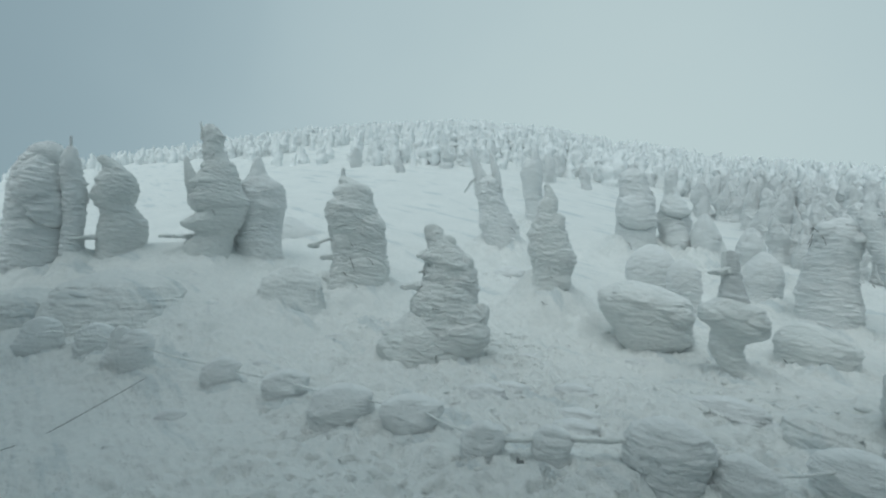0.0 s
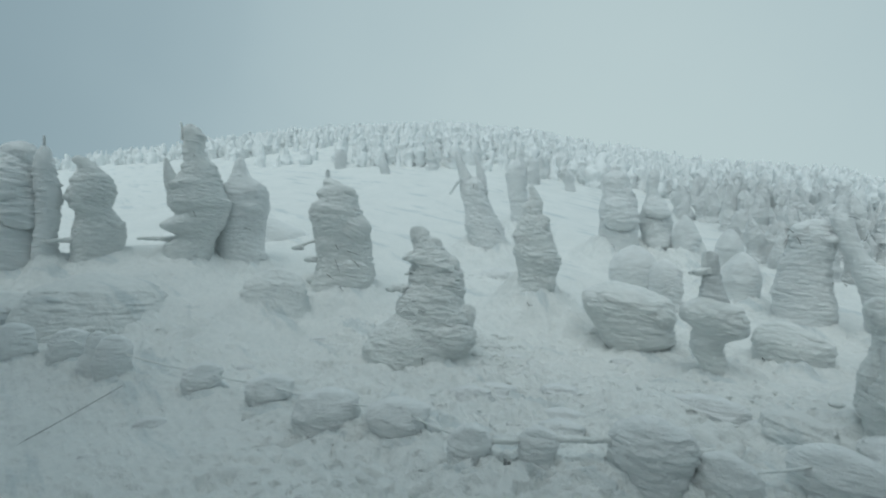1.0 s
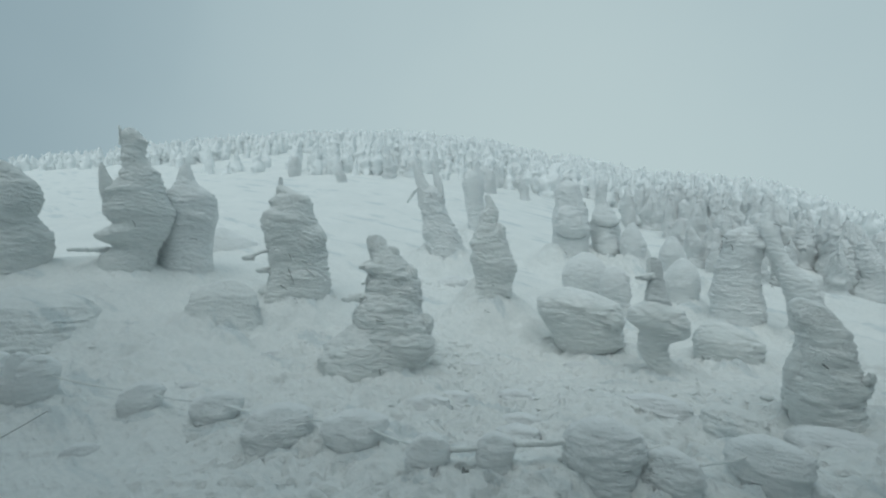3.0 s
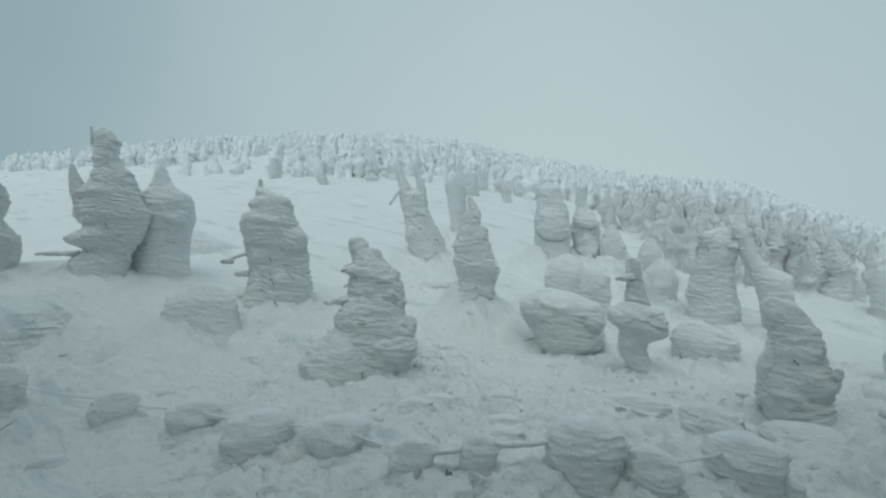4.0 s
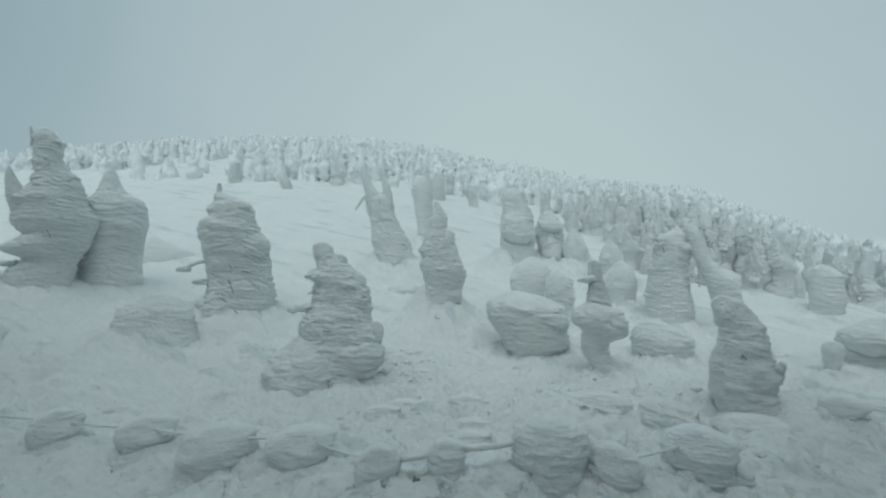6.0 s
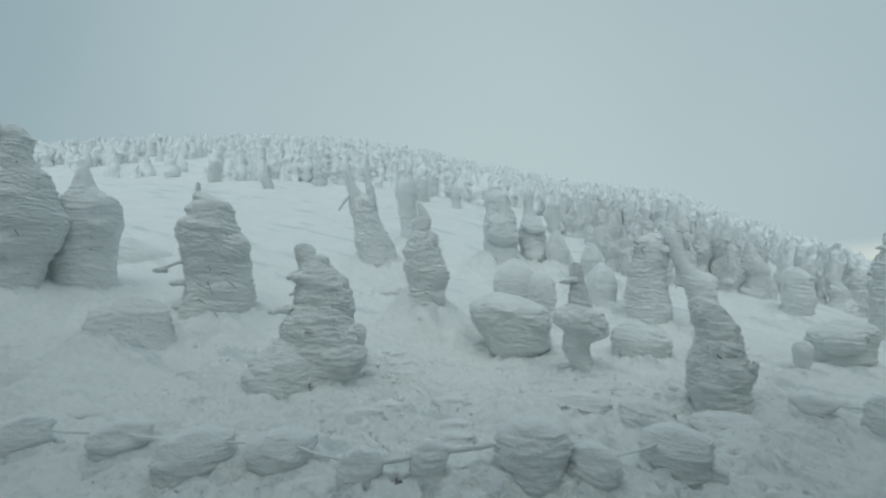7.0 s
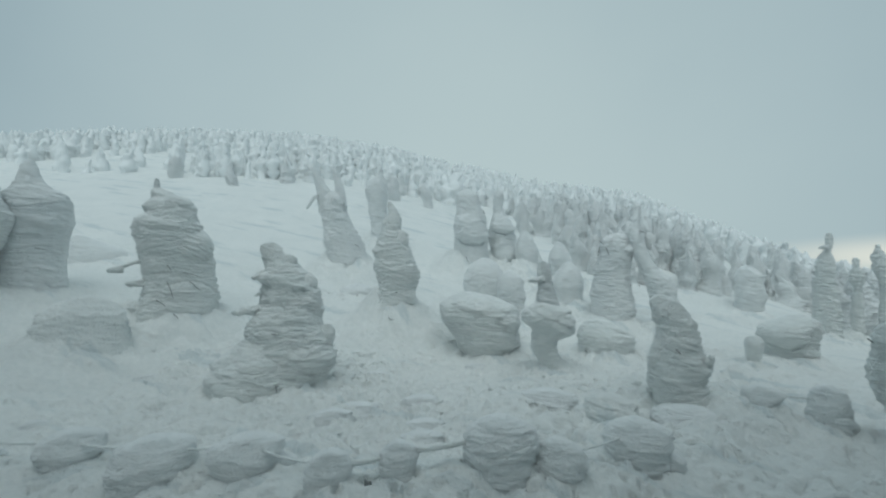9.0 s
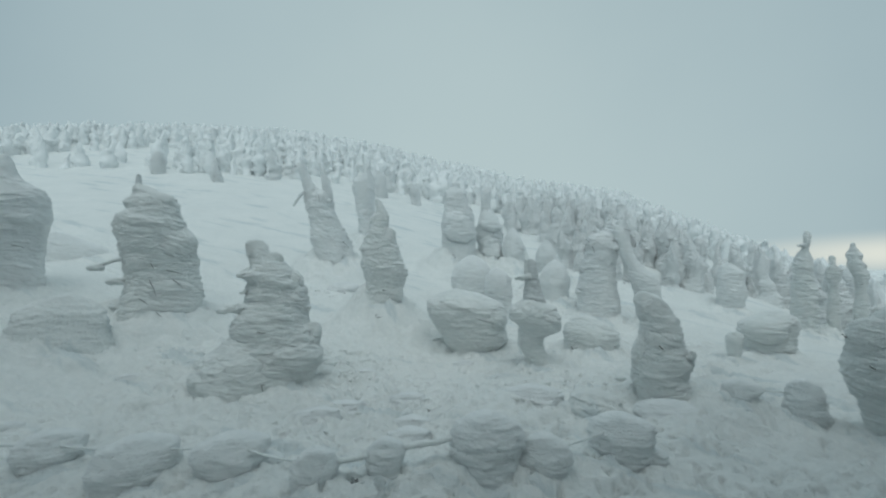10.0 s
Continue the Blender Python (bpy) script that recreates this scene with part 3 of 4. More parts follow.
rime_tree('thick rime-covered fir with hooked branch and dark twigs', -3.44, 16.72,
          ((-0.39, -0.18, 1.16), (-0.17, -0.08, 1.26), (0.15, 0, 1.3), (0.44, 0.11, 1.21), (0.82, 0.13, 1.12), (1.25, 0.11, 1.07), (1.68, 0.07, 1.08), (2.06, -0, 1.07), (2.38, -0.09, 1.08), (2.69, -0.2, 1.1), (3.01, -0.27, 1.04), (3.24, -0.28, 0.94), (3.42, -0.19, 0.77), (3.58, -0.28, 0.8), (3.76, -0.26, 0.71), (3.93, -0.21, 0.57), (4.07, -0.44, 0.35), (4.29, -0.61, 0.17)), 6,
          shelves=((1.8, -0.85, -1.6, 0.09, -0.26), (1.5, -1.5, -1.9, 0.15, -0.03), (1.05, -0.85, -1.42, 0.17, -0.05), (0.27, -0.9, -1.33, 0.23, -0.05)),
          spires=(((4.13, -0.6, 0.11), (4.58, -0.62, 0.06)),),
          twigs=((-0.27, 1.63, 0.13, -0.22), (0.18, 1.39, 0.49, -0.17), (0.36, 1.08, 0.28, -0.29), (-0.28, 1.11, 0.21, -0.56), (-0.53, 0.5, 0.25, -0.18), (-0.06, 0.05, 0.14, -0.14)),
          masses=((-0.33, 2.92, 0.88, 0.47, 10), (0.29, 2.22, 0.78, 0.83, 22), (0.17, 0.7, 0.96, 0.73, 8), (-0.25, 1.63, 0.7, 0.54, 5)), bare=True, swell=0.35, ledge=0.065, skirt=0.8)
rime_tree('squat rime-covered fir with a knobbed head and wide skirt', 0.25, 11.90,
          ((-0.09, -0.1, 0.98), (0.1, -0.12, 1.05), (0.23, -0.14, 1.14), (0.34, -0.14, 1.24), (0.48, -0.12, 1.22), (0.69, -0.1, 1.14), (0.88, -0.1, 1.15), (1.09, -0.02, 1.1), (1.31, -0.11, 1.08), (1.49, -0.13, 0.99), (1.67, -0.09, 0.9), (1.85, -0.05, 0.85), (2.06, -0.02, 0.78), (2.3, -0.03, 0.72), (2.58, -0.08, 0.67), (2.69, -0.24, 0.79), (2.79, -0.25, 0.7), (2.91, -0.2, 0.51), (3.07, -0.28, 0.41), (3.22, -0.37, 0.36), (3.37, -0.49, 0.3), (3.52, -0.6, 0.21), (3.66, -0.62, 0.14)), 7,
          shelves=((1.9, -0.77, -1.45, 0.16, -0.05), (2.81, -0.68, -0.99, 0.15, -0.11), (2.31, -0.78, -0.91, 0.06, -0.04)),
          spires=(((-0.1, -0.74, 1.36), (0.12, -0.74, 1.38), (0.3, -0.72, 1.34), (0.5, -0.68, 1.26), (0.72, -0.6, 1.13), (0.95, -0.5, 0.96), (1.2, -0.42, 0.74), (1.45, -0.35, 0.45)), ((2.39, -0.44, 0.38), (2.71, -0.45, 0.28), (2.92, -0.47, 0.22), (3.11, -0.48, 0.24), (3.34, -0.5, 0.3), (3.53, -0.51, 0.27), (3.66, -0.53, 0.18)),),
          twigs=((-0.97, 0.75, 0.2, -0.22), (-0.47, 1.36, 0.23, 0.02), (-0.39, 0.2, 0.07, -0.17), (-0.4, 0.15, 0.14, 0.02)),
          masses=((-0.09, 3.11, 0.36, 0.25, 45), (0.37, 2.55, 0.43, 0.28, 52), (0.05, 2.07, 0.72, 0.49, 6), (0.1, 0.68, 1.05, 0.72, 4), (0.83, 1.13, 0.26, 0.41, 10)), skirt=0.22, swell=0.35, ledge=0.065)
rime_tree('slender tapering rime-covered fir on a snow cone', 3.97, 15.45,
          ((-0.03, -0.09, 0.89), (0.13, -0.11, 0.83), (0.39, -0.09, 0.73), (0.6, 0, 0.73), (0.85, 0.06, 0.73), (1.11, 0.11, 0.75), (1.31, 0.1, 0.83), (1.56, 0.06, 0.85), (1.81, 0, 0.82), (2.06, -0.03, 0.73), (2.33, -0.12, 0.73), (2.65, -0.09, 0.57), (2.94, -0.13, 0.47), (3.19, -0.14, 0.39), (3.49, -0.11, 0.38), (3.65, -0.06, 0.25), (3.86, -0.08, 0.17), (4.05, -0.17, 0.15), (4.22, -0.21, 0.09)), 8,
          shelves=((2.31, -0.6, -0.87, 0.13, -0.05),),
          twigs=((-0.33, -0.15, 0.3, -0.01), (-0.27, -0.17, 0.04, 0.15), (-0.01, 0.79, 0.12, -0.02)),
          masses=((0.24, 1.44, 0.6, 0.38, 10), (-0.25, 2.12, 0.53, 0.42, 8), (0.2, 2.69, 0.4, 0.45, 16), (0.26, 0.61, 0.56, 0.46, 8)), skirt=1.0, swell=0.35, ledge=0.065)
rime_tree('rime-covered fir with two ear-like frosted tops', 3.15, 22.14,
          ((0, -0.03, 0.99), (0.18, -0.03, 0.99), (1.08, -0.27, 1), (1.83, -0.48, 0.75), (2.58, -0.72, 0.67), (3.72, -0.91, 0.6)), 9,
          spires=(((3.02, -1.17, 0.4), (3.63, -1.25, 0.36), (4.2, -1.5, 0.26), (4.6, -1.66, 0.19), (5.09, -1.79, 0.1)), ((2.73, -0.38, 0.33), (3.6, -0.41, 0.26), (4.1, -0.52, 0.2), (4.6, -0.66, 0.15), (5.08, -0.83, 0.08))),
          shelves=((3.63, -1.33, -2.1, 0.12, -0.91),),
          twigs=((-0.87, 3.33, 0.07, -0.45), (-0.27, 3.18, 0.07, -0.3), (0.29, 0.94, 0.37, -0.38)), step=0.055, mat=M_PALE, rough=1.6, ledge=0.1, skirt=1.0)
rime_tree('distant rime-covered fir with a knobbed head', 6.14, 26.29,
          ((0, -0.3, 0.6), (1.67, -0.4, 0.62), (2.9, -0.6, 0.58), (3.8, -0.73, 0.66), (4.4, -0.75, 0.55), (4.75, -0.72, 0.35)), 10, step=0.055, mat=M_PALE, skirt=1.1)
rime_tree('blunt rime-covered fir on the slope', 9.79, 21.81,
          ((0.01, 0.18, 1.03), (0.77, 0.2, 1), (1.68, 0.24, 0.96), (2.29, 0.16, 0.95), (2.75, 0.16, 0.89), (3.21, 0.18, 0.75), (3.67, 0.07, 0.69), (4.14, 0.01, 0.58), (4.45, -0.05, 0.35)), 11,
          twigs=((0.85, 3.23, 0.16, -0.35), (-0.16, 0.6, 0.23, -0.44)),
          lobes=((0.22, 1.87, 0.94, 0.84),), step=0.055, mat=M_PALE, skirt=1.1)
rime_tree('rime-covered fir with a narrow neck and dark twigs', 12.31, 21.70,
          ((0.03, -0.16, 0.78), (0.49, -0.15, 0.8), (1.11, -0.28, 0.73), (1.73, -0.31, 0.82), (2.19, -0.31, 0.76), (2.66, -0.37, 0.59), (3.03, -0.4, 0.4), (3.44, -0.49, 0.26), (3.9, -0.48, 0.3), (4.37, -0.41, 0.28), (4.62, -0.42, 0.1)), 12,
          twigs=((-0.45, 3.14, 0.1, -0.07), (-0.7, 2.46, 0.32, 0.02), (-0.65, 0.49, 0.44, 0.01), (-0.11, 1.82, 0.16, -0.12)),
          lobes=((-0.25, 2.36, 0.71, 0.61), (-0.09, 0.73, 0.65, 0.68)), step=0.055, mat=M_PALE, skirt=1.1)
rime_tree('rounded snow-buried young fir on the slope', 12.80, 20.30,
          ((0, -0.01, 0.51), (0.32, -0.01, 0.49), (0.73, -0.03, 0.62), (1.56, -0.06, 0.65), (2.24, -0.1, 0.58), (2.71, -0.1, 0.35)), 13, step=0.055, mat=M_PALE, rough=0.4, swell=0.4, skirt=1.1, dome=0.55)
rime_tree('low dome of a snow-buried fir', 13.09, 17.68,
          ((0, -0.01, 0.57), (1.06, -0.01, 0.54), (1.66, -0.03, 0.62), (2.26, -0.04, 0.58), (2.66, -0.04, 0.39)), 14, step=0.055, mat=M_PALE, rough=0.4, swell=0.4, skirt=1.1, dome=0.55)
rime_tree('smooth snow-buried bush on the slope', 8.74, 17.43,
          ((0, -0.02, 0.94), (0.4, -0.02, 0.9), (0.75, -0.03, 1), (1.34, -0.05, 1), (1.82, -0.03, 0.88), (2.12, -0.05, 0.58)), 15, step=0.055, mat=M_PALE, rough=0.4, swell=0.4, ledge=0.07, layer=0.12, dome=0.55)
rime_tree('low snow-buried bush with level crust lines', 8.82, 15.12,
          ((0, -0.01, 0.51), (0.7, -0.01, 0.49), (0.91, -0.03, 0.59), (1.42, -0.06, 0.69), (1.83, -0.08, 0.62), (2.07, -0.13, 0.4)), 16, mat=M_PALE, rough=0.4, swell=0.4, ledge=0.07, layer=0.12, dome=0.55)
rime_tree('egg-shaped snow-buried young fir', 12.21, 15.85,
          ((0, -0.05, 0.62), (0.48, -0.05, 0.62), (1.13, -0.05, 0.72), (1.66, -0.03, 0.62), (2.05, -0.01, 0.3)), 17, step=0.055, mat=M_PALE, rough=0.4, swell=0.4, ledge=0.07, layer=0.12, dome=0.55)
rime_tree('wide cup-shaped rime-covered fir with an undercut foot', 6.45, 12.78,
          ((-0.06, -0.02, 0.7), (0.11, -0.03, 0.88), (0.28, 0.04, 1.05), (0.5, 0.01, 1.09), (0.77, -0.08, 1.15), (1.03, -0.17, 1.26), (1.29, -0.23, 1.33), (1.56, -0.29, 1.31), (1.77, -0.46, 1.11), (1.94, -0.58, 0.92), (2.09, -0.69, 0.56)), 18,
          twigs=((-0.03, -0.2, 0.23, 0.05),),
          masses=((-0.32, 1.55, 0.94, 0.43, 8), (0.47, 1.2, 0.6, 0.42, 20)), rough=0.9, swell=0.35, skirt=0.38, ledge=0.07, layer=0.12)
rime_tree('cross-shaped rime-covered fir with brim and thin neck', 7.16, 10.02,
          ((-0.1, -0.01, 0.27), (0.05, -0.03, 0.29), (0.22, -0.1, 0.29), (0.45, -0.19, 0.36), (0.68, -0.26, 0.37), (0.87, -0.21, 0.4), (0.97, -0.03, 0.58), (1.15, 0.01, 0.61), (1.26, -0.07, 0.68), (1.36, -0.18, 0.76), (1.55, -0.2, 0.75), (1.69, -0.19, 0.7), (1.79, -0.22, 0.52), (1.87, -0.22, 0.27), (2.03, -0.2, 0.19), (2.26, -0.22, 0.16), (2.5, -0.26, 0.15), (2.74, -0.26, 0.14), (2.95, -0.28, 0.13), (3.05, -0.32, 0.05)), 19,
          spires=(((1.62, -0.15, 0.38), (1.95, -0.15, 0.32), (2.26, -0.18, 0.23), (2.61, -0.18, 0.17), (2.96, -0.2, 0.15), (3.06, -0.23, 0.12)),),
          shelves=((2.55, -0.23, -0.67, 0.12, -0.06),),
          twigs=((-0.08, -0.08, 0.09, -0.02),),
          masses=((0.15, 1.42, 0.47, 0.3, 6),), bare=True, rough=0.65, swell=0.35, skirt=0.3, ledge=0.07, layer=0.12)
rime_tree('bulging snow-buried bush undercut at its foot', 9.96, 11.08,
          ((0, -0.04, 0.86), (0.2, -0.04, 0.86), (0.62, -0.02, 0.94), (0.96, -0.16, 0.71), (1.19, -0.28, 0.32)), 20,
          twigs=((-0.67, 0.23, 0.16, -0.13),),
          rough=0.9, swell=0.35, skirt=0.4, ledge=0.07, layer=0.12, dome=0.55)
rime_tree('rime-covered fir bent into an arch with dark twigs', 12.50, 13.70,
          ((0.31, 0.14, 0.84), (0.84, 0.14, 0.82), (1.27, 0.12, 0.79), (1.5, 0.12, 0.76), (1.8, 0.12, 0.72), (2.12, 0.14, 0.72), (2.44, 0.24, 0.7), (2.76, 0.32, 0.68), (3.09, 0.36, 0.64), (3.41, 0.39, 0.54), (3.6, 0.37, 0.38)), 21,
          twigs=((-0.24, 3.21, -0.17, -0.53), (-0.13, 3.11, -0.19, 0.17), (-0.29, 2.94, -0.08, -0.33), (-0.05, 2.98, 0.1, -0.31)),
          shelves=((2.95, 0.5, 1.3, 0.34, -0.12), (3.25, 0.4, 1.15, 0.24, 0.05)),
          masses=((0.2, 3.1, 0.55, 0.42, 8), (-0.2, 2.1, 0.4, 0.3, 5), (0.0, 1.3, 0.6, 0.4, 5)), mat=M_PALE, swell=0.35, ledge=0.065)
rime_tree('stooping rime-covered fir beside an arched one', 13.56, 12.20,
          ((-0.03, 0.22, 0.52), (0.39, 0.22, 0.51), (1.08, 0.19, 0.5), (1.57, 0.14, 0.5), (1.92, 0.02, 0.5), (2.16, -0.07, 0.5), (2.4, -0.24, 0.35), (2.66, -0.4, 0.28), (2.97, -0.58, 0.29), (3.38, -0.67, 0.29), (3.76, -0.75, 0.28), (3.97, -0.83, 0.24), (4.14, -0.9, 0.14)), 22,
          twigs=((-0.27, 3.2, 0.09, 0.24), (-0.97, 1.86, 0.03, -0.05), (-0.69, 1.84, 0.07, -0.08), (-0.65, 3.98, 0.3, -0.16)),
          swell=0.35, ledge=0.065, mat=M_PALE)
rime_tree('massive lapped rime-covered fir leaning with the wind', 8.07, 6.71,
          ((-0.42, 0.01, 0.53), (-0.28, 0, 0.56), (-0.07, -0, 0.57), (0.11, -0.03, 0.58), (0.29, -0.11, 0.61), (0.55, -0.1, 0.57), (0.7, -0.03, 0.61), (0.79, -0.01, 0.6), (0.91, -0.05, 0.54), (1.12, -0.05, 0.49), (1.36, -0.04, 0.45), (1.6, -0.08, 0.41), (1.83, -0.19, 0.38), (2.01, -0.26, 0.34), (2.16, -0.32, 0.28), (2.26, -0.39, 0.14)), 23,
          twigs=((-0.07, 1.11, 0.09, -0.02),),
          shelves=((0.79, 0.44, 0.59, 0.1, 0.24),),
          masses=((-0.19, 1.83, 0.34, 0.36, 20), (-0.03, 1.17, 0.43, 0.49, 14), (-0.07, 0.47, 0.53, 0.4, 10), (0.03, -0.07, 0.56, 0.33, 8), (-0.4, 0.9, 0.28, 0.5, 10)), skirt=0.12, rough=0.65, swell=0.35, ledge=0.065)
rime_tree('rime-covered fir with a beaked top', 21.47, 10.87,
          ((0, -0.01, 0.48), (1.11, -0.01, 0.46), (2.21, 0.03, 0.43), (2.7, 0.01, 0.32), (3.19, 0.02, 0.35), (3.63, 0.04, 0.24), (3.83, 0.08, 0.13), (4.07, 0.18, 0.12), (4.41, 0.18, 0.15), (4.64, 0.18, 0.09)), 24,
          shelves=((4.02, 0.12, -0.16, 0.12, -0.03),), step=0.045, rough=1.6, ledge=0.12)
rime_tree('rime-covered fir with a button top', 23.12, 9.68,
          ((0, -0, 0.26), (1.46, -0, 0.25), (2.42, 0.03, 0.19), (3.01, 0.07, 0.27), (3.44, -0.07, 0.32), (3.68, -0.12, 0.21), (3.93, -0.14, 0.28), (4.12, -0.14, 0.17), (4.27, -0.16, 0.09), (4.46, -0.15, 0.06)), 25,
          twigs=((-0.01, 2.65, 0.14, 0.05),), step=0.045, rough=1.8, ledge=0.12)
rime_tree('thin rime-covered fir with a knob', 22.78, 10.46,
          ((0, -0, 0.23), (1.27, -0, 0.22), (1.89, 0.03, 0.21), (2.51, 0.03, 0.15), (2.88, 0.05, 0.29), (3.17, 0.08, 0.27), (3.37, 0.03, 0.09), (3.62, 0.03, 0.15), (3.79, 0.02, 0.08)), 26, step=0.045, rough=1.8, ledge=0.12)
rime_tree('big bulbous rime-covered fir with undercut base', 10.44, 3.96,
          ((-0, -0.01, 0.35), (0.65, -0.01, 0.44), (1, -0.02, 0.58), (1.35, -0.03, 0.73), (1.82, 0.02, 0.69), (2.23, 0.06, 0.61), (2.48, 0.05, 0.44)), 27,
          twigs=((-0.24, 1.47, 0.09, 0.02), (-0.6, 1.94, 0.09, -0.02)),
          masses=((-0.22, 1.89, 0.36, 0.44, 8), (-0.1, 1.19, 0.45, 0.39, 8)), swell=0.35, skirt=0.4, ledge=0.07, layer=0.12, dome=0.55)
rime_tree('low flat-topped snow-buried bush', 15.67, 8.97,
          ((0, 0, 0.66), (0.3, -0.02, 0.72), (0.6, -0.03, 0.8), (1.0, -0.02, 0.86), (1.3, 0.1, 0.74), (1.55, 0.22, 0.5)), 28,
          lobes=((-0.13, 0.95, 0.64, 0.59), (0.25, 1.27, 0.43, 0.49)),
          twigs=((-0.09, 0.81, 0.07, -0.15),), skirt=0.4, ledge=0.07, layer=0.12)
rime_tree('small stump-like post of rime', 13.33, 8.62,
          ((-0, -0, 0.14), (0.29, -0, 0.21), (0.64, 0.02, 0.26), (0.94, 0.04, 0.27)), 29, skirt=0.08, ledge=0.07, layer=0.12)
rime_tree('columnar rime-covered fir on the slope', 21.11, 13.79,
          ((-0, -0.01, 0.52), (1.12, 0.04, 0.66), (1.96, 0.02, 0.61), (2.52, -0.05, 0.29)), 30, step=0.055, mat=M_PALE)
rime_tree('rounded snow-buried bush with crusted top', -5.26, 14.42,
          ((-0.3, -0.1, 1.6), (0, -0.08, 1.42), (0.3, -0.04, 1.26), (0.75, 0.0, 1.1), (1.15, 0.05, 0.96), (1.45, 0.1, 0.72), (1.65, 0.16, 0.45)), 31,
          mat=M_GROUND, skirt=0.5, swell=0.3, rough=0.9, depth=0.5, ledge=0.05, layer=0.12, dome=0.3)
rime_tree('big crusted snow mound below the firs', -10.3, 13.4,
          ((-0.8, 0.1, 2.3), (-0.02, 0.1, 2.0), (0.45, 0.08, 1.7), (0.85, 0.05, 1.2), (1.15, 0, 0.6)), 32, mat=M_GROUND, name="snow_mound", category="snow mound", group="snow mounds", layer=0.14, ledge=0.06, rough=0.9, swell=0.8, skirt=0.3)
rime_tree('crusted snow mound with wind lines', -12.5, 12.6,
          ((-0.8, 0.05, 1.5), (-0.01, 0.05, 1.2), (0.44, 0.08, 1.05), (0.85, 0.05, 0.7), (1.05, -0.02, 0.33)), 33, mat=M_GROUND, name="snow_mound", category="snow mound", group="snow mounds", layer=0.14, ledge=0.06, rough=0.9, swell=0.8, skirt=0.3)
rime_tree('low crusted snow mound by a fir', 6.47, 7.04,
          ((-0, -0.02, 0.57), (0.23, -0.04, 0.54), (0.42, -0.08, 0.44), (0.53, -0.12, 0.25)), 34, mat=M_GROUND, name="snow_mound", category="snow mound", group="snow mounds", layer=0.12, ledge=0.09, rough=1.0, swell=0.5, skirt=0.3)
rime_tree('low crusted bush trailing behind a fir', -8.37, 24.51,
          ((-0.3, 0.0, 1.50), (0.2, -0.02, 1.43), (0.45, -0.1, 1.30), (0.75, -0.3, 1.02), (1.0, -0.5, 0.68), (1.3, -0.7, 0.38)), 35, mat=M_PALE, rough=0.6, swell=0.3, depth=0.6, ledge=0.05, skirt=0.5)


# ---- rope fence along the trail, caked in rime ----
def fence_post(label, seed, x, y, w, h, waist=0.9):
    ob = new("fence_post")
    w, h = 1.12 * w, h - 0.06
    z = foot(x, y)
    ob.matrix_basis = pose(x, y, z - 0.05, 0, 0, turn(x, y))
    tagged(ob, label, "fence post", "rope fence posts")
    prof = [(0, 0, w * waist * 0.92), (0.25 * h, 0, w * waist), (0.5 * h, 0.02, w), (0.7 * h, 0.04, w * 0.97), (0.85 * h, 0.04, w * 0.82), (0.95 * h, 0.03, w * 0.6), (h + 0.03, 0.02, w * 0.34)]
    part("rime_cap", crust("rime_cap", prof, seed, M_PALE, 0.024, 0.75, 0.10, 0.045, 0.1, 0.8, (), 0.5), ob)
    tl = part("rime_tail", lump("rime_tail", (0.62 * w, 0.5 * w, 0.42 * h), seed + 7, M_PALE, 0.03, 0.2, 0.07), ob, "lower lump of rime streaming off the post")
    tl.matrix_basis = pose(0.75 * w, 0.12, -0.1)
    part("snow_skirt", drift(x, y, z - 0.05, 0.1 * w, 0.95 * w, h, 0.1, seed + 60), ob, "drifted snow heaped round the foot")
    part("post", limb("post", [(0, 0, -0.3), (0, 0, h * 0.8)], [0.05, 0.05], seed, M_TWIG, 8, 1, 0.05), ob, "dark weathered post inside the rime")
    return x, y, z + h * 0.62


def rope(label, a, b, r, sag, seed, material=None):
    a, b = Vector(a), Vector(b)
    mid = a.lerp(b, 0.5)
    mid.z -= sag
    pts = [a, a.lerp(b, 0.25) + Vector((0, 0, -0.75 * sag)), mid, a.lerp(b, 0.75) + Vector((0, 0, -0.75 * sag)), b]
    ob = new("rope", limb("rope", [tuple(p) for p in pts], [r] * 5, seed, material or M_RIME, 10, 1, 0.35))
    return tagged(ob, label, "rope", "fence ropes")


WORDS = ("stubby fence post swollen with rime", "fence post under a broad rime cap", "fence post buried in a lumpy rime block")
ends = [fence_post(WORDS[i % 3], 60 + i, *row) for i, row in enumerate(FENCE)]
fence_post("thin leaning fence post capped with rime", 77, -7.5, 9.75, 0.22, 0.95, 1.5)
for i, (a, b) in enumerate(zip(ends, ends[1:])):
    if i != 11:
        rope("sagging fence rope sheathed in rime between posts", a, b, 0.045 if 6 < i < 9 else 0.02, 0.06, 90 + i)
for (ax, ay, az), (bx, by, bz) in (((-6.2, 8.77, 0.1), (-6.68, 7.1, 0.03)), ((-6.73, 6.65, 0.02), (-7.3, 5.6, 0.05))):
    rope("dark guy cable running into the snow", (ax, ay, foot(ax, ay) + az), (bx, by, foot(bx, by) + bz), 0.006, 0.01, 120, M_CABLE)


